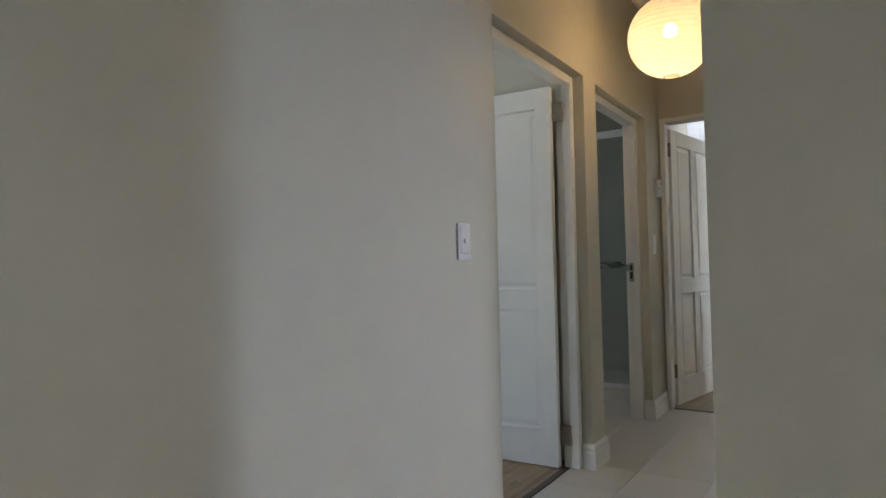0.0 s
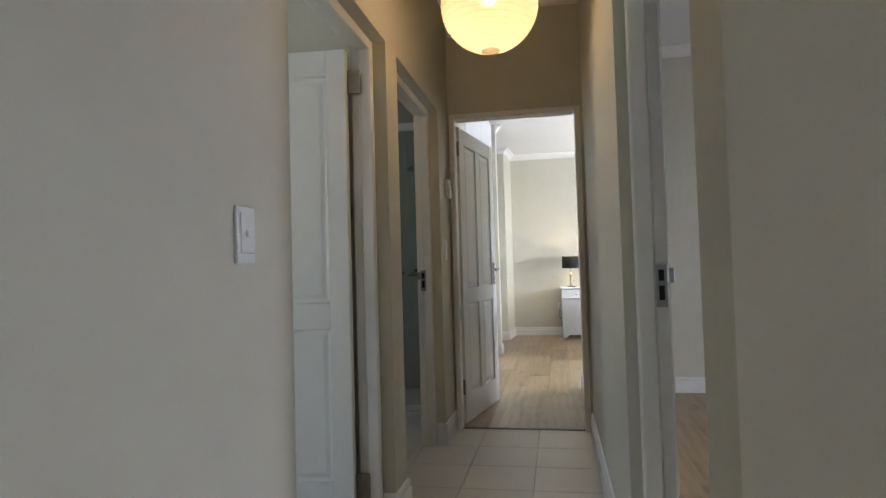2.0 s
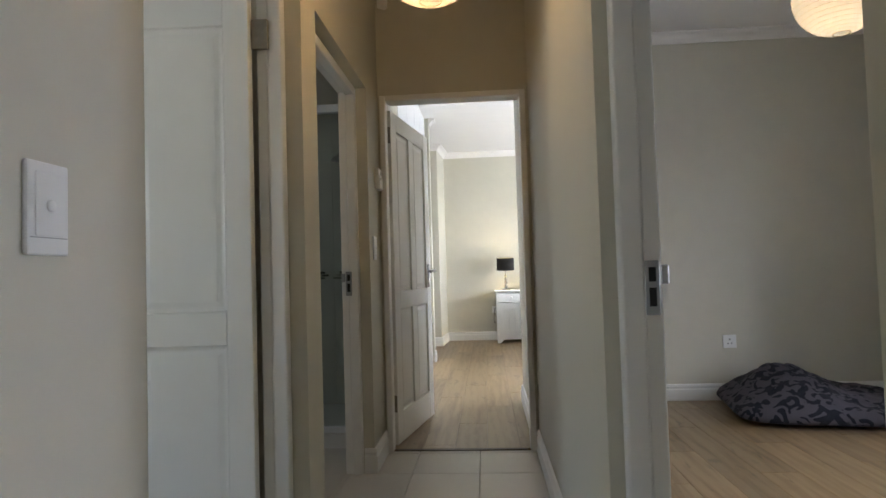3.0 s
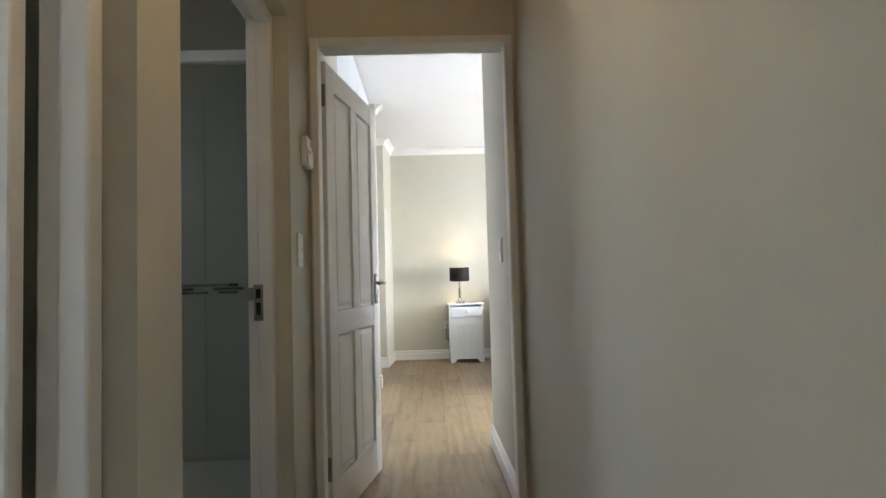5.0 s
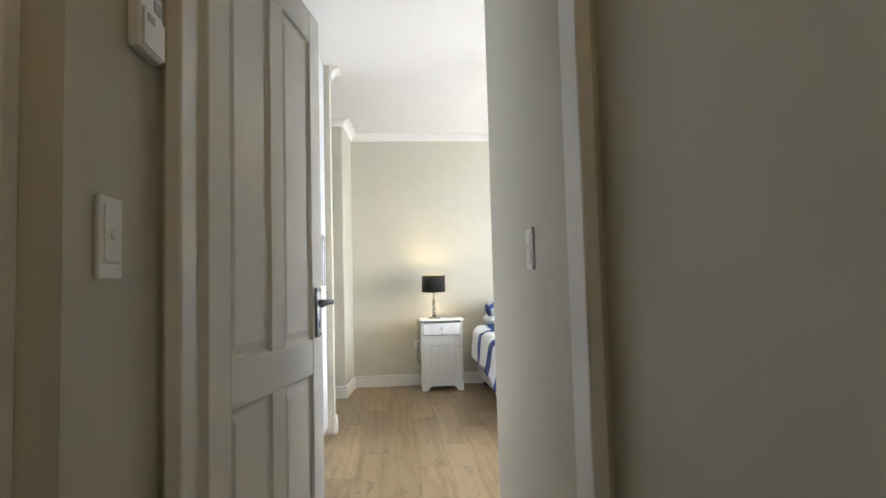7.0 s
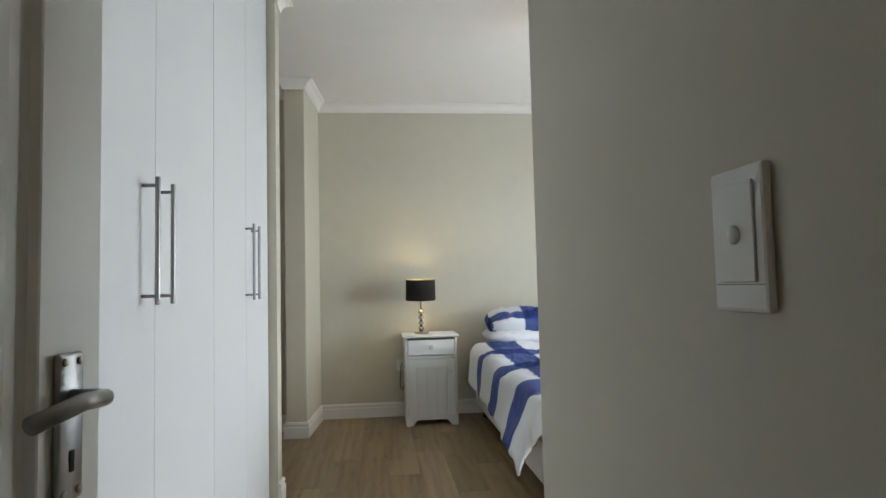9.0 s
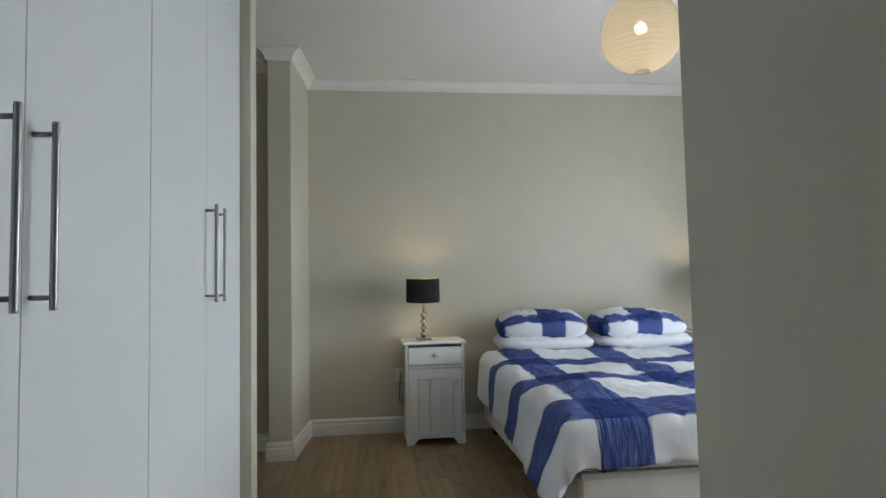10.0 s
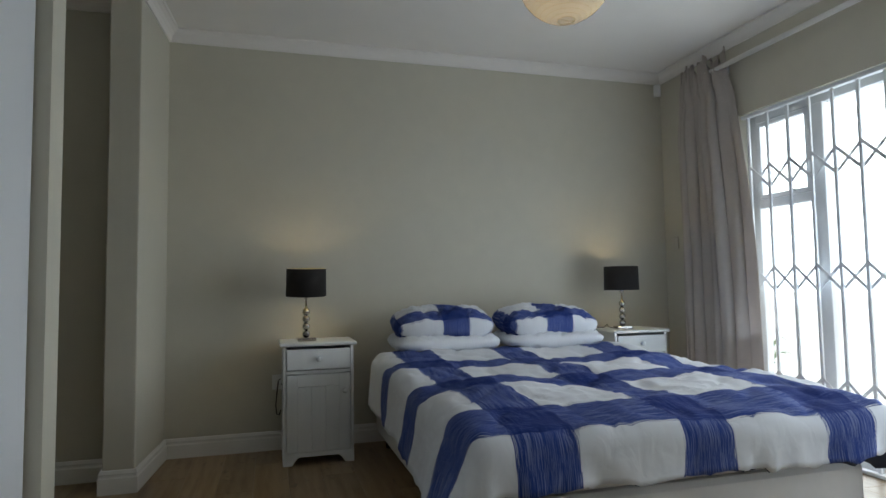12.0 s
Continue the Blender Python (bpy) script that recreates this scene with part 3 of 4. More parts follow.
def lever_handle(parent, x, z, side, t=0.04):
    """Long back plate with a curved lever and a keyhole, on the face at y = 0 (side -1) or y = t (side 1)."""
    y = t if side > 0 else 0.0
    bm = bmesh.new()
    box(bm, (x - 0.021, min(y, y + side * 0.009), z - 0.115), (x + 0.021, max(y, y + side * 0.009), z + 0.05), 0.004, 2)
    h = part("handle", bm, STEEL, parent, "brushed steel lever handle on a long plate", True)
    bm = bmesh.new()
    tube(bm, [(x, y, z), (x, y + side * 0.045, z), (x - 0.012, y + side * 0.056, z + 0.002), (x - 0.05, y + side * 0.058, z + 0.004), (x - 0.115, y + side * 0.052, z - 0.006)], 0.0095, 10)
    part("lever", bm, STEEL, h, smooth=True)
    # no hole is cut: a near-black block gives the keyhole's shade
    bm = bmesh.new()
    box(bm, (x - 0.004, min(y + side * 0.009, y + side * 0.0105), z - 0.082), (x + 0.004, max(y + side * 0.009, y + side * 0.0105), z - 0.058), 0.001)
    part("keyhole", bm, DARK, h)
    for dz in (-0.104, 0.04):
        for dx in (-0.012, 0.012):
            bm = bmesh.new()
            lathe(bm, [(0.0045, 0.009 * side), (0.0045, 0.011 * side), (0.002, 0.012 * side)], (x + dx, y, z + dz), 10, "y")
            part("screw", bm, HINGE, h)


def hinge(parent, lo, hi):
    part("hinge", boxes((lo, hi), bevel=0.002), HINGE, parent, "tarnished steel butt hinge")


def strike(parent, x, y, z, s):
    """Lock keep on a jamb face that looks along -y (s = -1)."""
    bm = bmesh.new()
    box(bm, (x - 0.016, min(y, y + s * 0.003), z - 0.065), (x + 0.016, max(y, y + s * 0.003), z + 0.06), 0.001)
    pl = part("strike_plate", bm, STEEL, parent, "steel lock keep plate")
    # uncut slots, their inner shade coloured on with near-black strips
    for a, b in ((-0.045, -0.002), (0.012, 0.045)):
        part("slot", boxes(((x - 0.008, y + s * 0.0032 - 0.001, z + a), (x + 0.008, y + s * 0.0032 + 0.001, z + b))), DARK, pl)
    bm = bmesh.new()
    lip = 1 if x > -0.5 else -1
    box(bm, (min(x + lip * 0.017, x + lip * 0.036), y - 0.012, z + 0.006), (max(x + lip * 0.017, x + lip * 0.036), y - 0.001, z + 0.05), 0.003)
    part("lip", bm, STEEL, pl)


# bedroom door, standing open into the bedroom
d = thing("door_1", None, "white four-panel bedroom door standing open, steel lever handle", "door", "structure")
part("door_frame", steel_frame(bmesh.new(), "y", YD - 0.022, 4.355, -0.968, -0.116, 2.075, 0.034), TRIM, d, "cream painted pressed steel door frame")
leaf = door_leaf(d, 0.805, 2.02)
leaf.matrix_basis = pose(-0.922, 4.325, 0, 0, 0, 79.5)
lever_handle(leaf, 0.742, 1.04, -1)
lever_handle(leaf, 0.742, 1.04, 1)
for z in (0.2, 1.82):
    hinge(leaf, (-0.0035, 0.003, z), (0.0008, 0.036, z + 0.1))

# left room's door, opened inwards flat against the view
d = thing("door_2", None, "white four-panel door standing open into a side room", "door", "structure")
part("door_frame", steel_frame(bmesh.new(), "x", -1.035, -1.125, DOOR_A[0] + 0.001, DOOR_A[1] - 0.001, 2.019), TRIM, d, "white painted pressed steel door frame")
leaf = door_leaf(d, 0.83, 1.972, 0.085, 0.04, ((0.0, 0.0192), (0.002, 0.0085), (0.012, 0.0055), (0.018, 0.0055), (0.034, 0.0090)))
leaf.matrix_basis = pose(-1.133, 2.662, 0, 0, 0, 182.5)
lever_handle(leaf, 0.76, 1.02, -1)
lever_handle(leaf, 0.76, 1.02, 1)
for z in (0.12, 1.79):
    hinge(d, (-1.132, 2.648, z), (-1.075, 2.6635, z + 0.1))

# bathroom doorway
d = thing("door_3", None, "white steel-framed bathroom doorway with lock keep", "door", "structure")
part("door_frame", steel_frame(bmesh.new(), "x", -1.035, -1.125, DOOR_B[0] + 0.001, DOOR_B[1] - 0.001, 2.019), TRIM, d, "white painted pressed steel door frame")
strike(d, -1.085, DOOR_B[1] - 0.046, 0.985, -1)

# side room's doorway
d = thing("door_4", None, "white steel-framed doorway with steel lock keep", "door", "structure")
part("door_frame", steel_frame(bmesh.new(), "x", -0.065, 0.032, DOOR_C[0] + 0.001, DOOR_C[1] - 0.001, 2.019), TRIM, d, "white painted pressed steel door frame")
strike(d, 0.005, DOOR_C[1] - 0.046, 0.98, -1)

for lo, hi in (((-1.125, 1.79, -0.012), (-1.09, 2.664, 0.004)), ((-0.93, 4.225, -0.012), (-0.167, 4.262, 0.004))):
    solid("threshold_strip", boxes((lo, hi), bevel=0.002), STRIP, "dark metal floor strip in a doorway", "threshold", "structure")


# ---- bedroom: patio door, security trellis, curtain ----
win = thing("window_1", None, "white aluminium patio door with glass panes, bright daylight outside", "window", "structure")
WX0, WX1 = 2.955, 3.015
for lo, hi in (((WX0, 8.92, 0.0), (WX1, 8.979, 2.239)), ((WX0, 6.351, 0.0), (WX1, 6.41, 2.239)), ((WX0, 6.41, 2.18), (WX1, 8.92, 2.239)), ((WX0, 6.41, 0.0), (WX1, 8.92, 0.05)),
               ((WX0 - 0.01, 8.39, 0.05), (WX1, 8.49, 2.18)), ((WX0, 7.35, 0.05), (WX1, 7.43, 2.18))):
    part("window_frame", boxes((lo, hi), bevel=0.004), ALU, win)
part("window_frame", boxes(((WX0, 8.49, 1.58), (WX1, 8.92, 1.64)), bevel=0.004), ALU, win)
sash = part("sash", boxes(((WX0 - 0.008, 8.495, 1.642), (WX0 + 0.03, 8.525, 2.175)), ((WX0 - 0.008, 8.885, 1.642), (WX0 + 0.03, 8.915, 2.175)),
                          ((WX0 - 0.008, 8.525, 1.642), (WX0 + 0.03, 8.885, 1.672)), ((WX0 - 0.008, 8.525, 2.145), (WX0 + 0.03, 8.885, 2.175)), bevel=0.003), ALU, win)
bm = bmesh.new()
tube(bm, [(WX0 - 0.012, 8.61, 1.668), (WX0 - 0.035, 8.61, 1.67), (WX0 - 0.04, 8.615, 1.7), (WX0 - 0.04, 8.63, 1.77)], 0.006, 8)
part("stay_handle", bm, GREYP, sash)
for y0, y1, z0, z1 in ((8.49, 8.92, 0.05, 1.58), (8.525, 8.885, 1.672, 2.145), (7.43, 8.39, 0.05, 2.18), (6.41, 7.35, 0.05, 2.18)):
    p = part("pane", boxes(((2.984, y0, z0), (2.99, y1, z1))), GLASS, win)
    p.visible_shadow = False

grille = thing("security_trellis", pose(2.895, 0, 0), "white steel folding security trellis across the patio door", "security gate")
part("top_track", boxes(((-0.02, 6.37, 2.215), (0.02, 8.975, 2.24)), bevel=0.003), GRILLE, grille)
part("bottom_track", boxes(((-0.02, 6.37, 0.0), (0.02, 8.975, 0.02)), bevel=0.003), GRILLE, grille)
bar_bm = boxes(((-0.008, -0.010, 0.02), (0.008, 0.010, 2.215)), bevel=0.002)
bar0 = part("bar", bar_bm, GRILLE, grille)
ys = [8.927 - 0.164 * i for i in range(16)]
bar0.matrix_basis = pose(0, ys[0], 0)
for y in ys[1:]:
    c = new("bar", bar0.data)
    c.parent = grille
    c.matrix_basis = pose(0, y, 0)
ln = math.hypot(0.164, 0.155)
link_me = None
for zt in (1.875, 1.185, 0.50):
    for a, b in zip(ys, ys[1:]):
        for s in (1, -1):
            ang = math.degrees(math.atan2(0.155, 0.164)) * s
            if link_me is None:
                first = part("diagonal", boxes(((-0.002, -ln / 2, -0.0095), (0.002, ln / 2, 0.0095)), bevel=0.001), GRILLE, grille)
                link_me, c = first.data, first
            else:
                c = new("diagonal", link_me)
                c.parent = grille
            c.matrix_basis = pose(-0.0108 * s, (a + b) / 2, zt - 0.0775, ang, 0, 0)

rail = thing("curtain_rail", None, "white painted timber curtain pole above the patio door", "curtain rail")
bm = bmesh.new()
tube(bm, [(2.775, 9.16, 2.61), (2.775, 5.9, 2.61)], 0.017, 12)
part("pole", bm, TRIM, rail, smooth=True)
bm = bmesh.new()
lathe(bm, [(0.017, 0), (0.026, 0.006), (0.026, 0.018), (0.012, 0.026)], (2.775, 9.16, 2.61), 14, "y")
part("finial", bm, TRIM, rail, smooth=True)
for y in (9.05, 7.55, 6.05):
    part("bracket", boxes(((2.775, y - 0.012, 2.60), (BX, y + 0.012, 2.612)), ((BX - 0.012, y - 0.02, 2.57), (BX, y + 0.02, 2.66)), bevel=0.002), TRIM, rail)


def curtain(y0, y1, z0, z1, x, folds, name_label):
    """Pencil-pleated drape: tight pleats at the heading open into deep rounded folds that spread towards the hem."""
    ob = thing("curtain", None, name_label, "curtain")
    bm = bmesh.new()
    nu, nz = 240, 50
    rows = []
    for j in range(nz + 1):
        f = j / nz
        z = z1 + (z0 - z1) * f
        row = []
        for i in range(nu + 1):
            s = i / nu
            y = y0 + (y1 - y0) * (s ** 1.25) * (0.66 + 0.34 * (1 - math.exp(-3.2 * f)))
            ph = (s ** 0.75) * folds * math.pi + 0.5 * math.sin(s * 7 + 1) + 0.35 * f * math.sin(s * 5 + 2)
            lobe = abs(math.sin(ph)) ** 0.8
            deep = 0.4 + 0.6 * min(1, f * 6)
            amp = 0.085 * deep * (0.75 + 0.35 * math.sin(s * 11 + 0.6)) * (1 - 0.55 * max(0.0, s - 0.7) / 0.3)
            xx = x + 0.035 - amp * lobe + 0.006 * math.sin(ph * 3 + f * 9)
            yy = y + 0.016 * math.sin(2 * ph) * deep
            if f < 0.07:
                xx += 0.010 * math.sin(s * 150) * (1 - f / 0.07) - 0.012
                z += 0.0 if f else 0.010 * math.sin(s * 61 + math.sin(s * 23))
            row.append(bm.verts.new((xx, yy, z)))
        rows.append(row)
    for a, b in zip(rows, rows[1:]):
        for i in range(nu):
            bm.faces.new((a[i], a[i + 1], b[i + 1], b[i]))
    c = part("drape", bm, CURTAIN, ob, smooth=True)
    md = c.modifiers.new("cloth", "SOLIDIFY")
    md.thickness = 0.003
    return ob


curtain(9.44, 8.77, 0.01, 2.65, 2.765, 7.5, "taupe gathered curtain hanging beside the patio door")

# ---- bedroom: wardrobe ----
def wardrobe_unit(y0, y1, off0, off1, h0, h1):
    """Two tall doors on a carcass, a bar handle on each at the meeting edge."""
    ob = thing("wardrobe", pose(-1.03, y0, 0), "tall white melamine built-in wardrobe with long steel bar handles", "wardrobe", group="built-in wardrobe row")
    w = y1 - y0
    part("carcass", boxes(((-0.6, 0.0, 0.0), (-0.022, 0.016, 2.8)), ((-0.6, w - 0.016, 0.0), (-0.022, w, 2.8)), ((-0.6, 0.016, 0.0), (-0.59, w - 0.016, 2.8)),
                          ((-0.59, 0.016, 2.78), (-0.022, w - 0.016, 2.8)), ((-0.59, 0.016, 0.06), (-0.022, w - 0.016, 0.078))), WARD, ob)
    part("plinth", boxes(((-0.05, 0.016, 0.0), (-0.034, w - 0.016, 0.06))), WARD, ob)
    half = w / 2
    for k in (0, 1):
        dr = part("door", boxes(((-0.018, k * half + 0.0015, 0.06), (0.0, (k + 1) * half - 0.0015, 2.805)), bevel=0.001), WARD, ob)
        hy = half + (off0 if k == 0 else off1)
        bm = bmesh.new()
        lathe(bm, [(0.006, h0), (0.0065, h0 + 0.005), (0.0065, h1 - 0.005), (0.006, h1)], (0.038, hy, 0), 14, "z")
        for z in (h0 + 0.022, h1 - 0.022):
            tube(bm, [(0.0, hy, z), (0.036, hy, z)], 0.005, 10)
        part("bar_handle", bm, STEEL, dr, "long brushed steel bar handle", True)
    return ob


wardrobe_unit(5.44, 6.60, -0.09, 0.025, 1.123, 1.45)
wardrobe_unit(6.603, 7.67, -0.012, 0.108, 1.111, 1.453)


# ---- bedroom: bedside cabinets ----
def bedside_cabinet(x, y):
    ob = thing("bedside_cabinet", pose(x, y, 0), "white painted wooden bedside cabinet with drawer and panelled door", "cabinet", group="bedside cabinets")
    W, D, T = 0.432, 0.36, 0.744
    part("top", boxes(((-W / 2 - 0.02, -0.022, T - 0.022), (W / 2 + 0.02, D, T)), bevel=0.006), BSIDE, ob)
    for s in (-1, 1):
        a, b = sorted((s * W / 2, s * (W / 2 - 0.018)))
        part("side_panel", boxes(((a, 0.0, 0.0), (b, D, T - 0.022)), bevel=0.002), BSIDE, ob)
    part("back_panel", boxes(((-W / 2 + 0.018, D - 0.012, 0.06), (W / 2 - 0.018, D, T - 0.022))), BSIDE, ob)
    part("shelf", boxes(((-W / 2 + 0.018, 0.004, 0.555), (W / 2 - 0.018, D - 0.012, 0.57))), BSIDE, ob)
    part("floor_panel", boxes(((-W / 2 + 0.018, 0.004, 0.07), (W / 2 - 0.018, D - 0.012, 0.085))), BSIDE, ob)
    dw = part("drawer", boxes(((-W / 2 + 0.022, -0.006, 0.578), (W / 2 - 0.022, 0.012, 0.703)), ((-W / 2 + 0.03, 0.012, 0.59), (W / 2 - 0.03, D - 0.03, 0.69)), bevel=0.002), BSIDE, ob)

    def knob(px, pz, parent):
        bm = bmesh.new()
        lathe(bm, [(0.008, -0.006), (0.008, -0.016), (0.016, -0.022), (0.018, -0.03), (0.014, -0.037), (0.004, -0.039)], (px, 0, pz), 16, "y")
        part("knob", bm, BSIDE, parent, smooth=True)
    knob(0.0, 0.645, dw)
    x0, x1, z0, z1 = -W / 2 + 0.022, W / 2 - 0.022, 0.078, 0.548
    st = 0.066
    bm = bmesh.new()
    for lo, hi in (((x0, -0.006, z0), (x0 + st, 0.012, z1)), ((x1 - st, -0.006, z0), (x1, 0.012, z1)), ((x0 + st, -0.006, z1 - 0.075), (x1 - st, 0.012, z1))):
        box(bm, lo, hi, 0.0015)
    pw = (x1 - x0 - 2 * st) / 3
    dr = part("door", bm, BSIDE, ob)
    for k in range(3):
        part("board", boxes(((x0 + st + k * pw + 0.0008, -0.0045, z0), (x0 + st + (k + 1) * pw - 0.0008, 0.01, z1 - 0.076)), bevel=0.002), BSIDE, dr)
    knob(x1 - 0.035, z1 - 0.105, dr)
    # scalloped apron between the feet
    bm = bmesh.new()
    n = 24
    top, low = [], []
    for i in range(n + 1):
        px = -W / 2 + W * i / n
        e = min(i, n - i) / n
        h = 0.0 if e < 0.13 else min(0.048, 0.048 * math.sin(min(1, (e - 0.13) / 0.1) * math.pi / 2))
        top.append((px, 0.075)), low.append((px, h))
    fr = [[bm.verts.new((px, yy, pz)) for px, pz in seq] for yy in (-0.004, 0.014) for seq in (top, low)]
    for i in range(n):
        bm.faces.new((fr[0][i], fr[0][i + 1], fr[1][i + 1], fr[1][i])), bm.faces.new((fr[2][i], fr[2][i + 1], fr[3][i + 1], fr[3][i]))
        bm.faces.new((fr[1][i], fr[1][i + 1], fr[3][i + 1], fr[3][i])), bm.faces.new((fr[0][i], fr[0][i + 1], fr[2][i + 1], fr[2][i]))
    for k in (0, n):
        bm.faces.new((fr[0][k], fr[1][k], fr[3][k], fr[2][k]))
    part("apron", bm, BSIDE, ob)
    return ob


cab = bedside_cabinet(-0.016, 9.395)
copy_thing(cab, pose(2.292, 9.395, 0))


# ---- bedroom: table lamps ----
def table_lamp(x, y, z, turn, tilt):
    ob = thing("table_lamp", pose(x, y, z, 0, 0, turn), "table lamp with black drum shade and stacked chrome balls, lit", "lamp", group="bedside lamps")
    part("base", boxes(((-0.058, -0.045, 0.0), (0.058, 0.045, 0.022)), bevel=0.003), CHROME, ob)
    for k in range(4):
        bm = bmesh.new()
        bmesh.ops.create_uvsphere(bm, u_segments=20, v_segments=14, radius=0.0245, matrix=Matrix.Translation((0, 0, 0.045 + 0.0475 * k)))
        part("ball", bm, CHROME, ob, smooth=True)
    bm = bmesh.new()
    lathe(bm, [(0.006, 0.205), (0.006, 0.27), (0.014, 0.272), (0.014, 0.31), (0.006, 0.315)], (0, 0, 0), 12)
    part("stem", bm, CHROME, ob, smooth=True)
    bm = bmesh.new()
    n = 48
    rings = []
    for r, h in ((0.128, 0.288), (0.125, 0.465), (0.123, 0.465), (0.126, 0.288)):
        rings.append([bm.verts.new((r * math.cos(2 * math.pi * i / n), r * math.sin(2 * math.pi * i / n), h)) for i in range(n)])
    for q in range(4):
        a, b = rings[q], rings[(q + 1) % 4]
        for i in range(n):
            f = bm.faces.new((a[i], a[(i + 1) % n], b[(i + 1) % n], b[i]))
            f.material_index = 1 if q == 2 else 0
    sh = part("shade", bm, [BLACKF, GOLD], ob, "black fabric drum shade with gold lining", True)
    sh.matrix_basis = Matrix.Translation((0, 0, 0.3)) @ pose(0, 0, 0, tilt, 0, 0) @ Matrix.Translation((0, 0, -0.3))
    bm = bmesh.new()
    for k in range(3):
        a = 2 * math.pi * k / 3
        tube(bm, [(0.01 * math.cos(a), 0.01 * math.sin(a), 0.30), (0.123 * math.cos(a), 0.123 * math.sin(a), 0.30)], 0.0015, 6)
    part("spider", bm, CHROME, sh)
    bm = bmesh.new()
    bmesh.ops.create_uvsphere(bm, u_segments=14, v_segments=10, radius=0.024, matrix=Matrix.Translation((0, 0, 0.35)))
    part("bulb", bm, BULB, ob, "warm glowing bulb", True)
    return ob


table_lamp(-0.085, 9.53, 0.744, 4, 4)
table_lamp(2.228, 9.53, 0.744, -8, 0)
for x, y in ((-0.085, 9.53), (2.228, 9.53)):
    lt = new("lamp_light", bpy.data.lights.new("lamp_light", "POINT"))
    lt.data.energy, lt.data.color, lt.data.shadow_soft_size = 0.9, (1.0, 0.82, 0.50), 0.03
    lt.location = (x, y, 0.744 + 0.395)

bm = bmesh.new()
tube(bm, [(-0.255, 9.815, 0.46), (-0.256, 9.75, 0.45), (-0.262, 9.63, 0.44), (-0.272, 9.64, 0.33), (-0.266, 9.65, 0.27), (-0.25, 9.66, 0.262), (-0.24, 9.67, 0.29)], 0.004, 6)
solid("lamp_cable", bm, CORDM, "thin black cable looped behind the bedside cabinet", "cable", smooth=True)
bm = bmesh.new()
tube(bm, [(2.21, 9.575, 0.754), (2.16, 9.57, 0.751), (2.13, 9.56, 0.759), (2.115, 9.56, 0.779), (2.10, 9.58, 0.754), (2.09, 9.66, 0.751)], 0.003, 6)
solid("lamp_cable", bm, CORDM, "thin black cable lying on the bedside cabinet", "cable", smooth=True)


# ---- bedroom: bed ----
BX0, BX1, BY0, BY1 = 0.395, 2.02, 7.46, 9.72
bed = thing("bed", None, "double bed with white fabric base and mattress", "bed")
part("base", boxes(((BX0, BY0, 0.09), (BX1, BY1, 0.34)), bevel=0.02), SHEETM, bed)
bm = bmesh.new()
box(bm, (BX0, BY0, 0.342), (BX1, BY1, 0.572), 0.05, 3)
part("mattress", bm, SHEETM, bed, smooth=True)
for x in (BX0 + 0.08, BX1 - 0.08):
    for y in (BY0 + 0.1, (BY0 + BY1) / 2, BY1 - 0.1):
        bm = bmesh.new()
        lathe(bm, [(0.028, 0.0), (0.03, 0.01), (0.03, 0.09)], (x, y, 0), 14)
        part("leg", bm, DARK, bed, smooth=True)


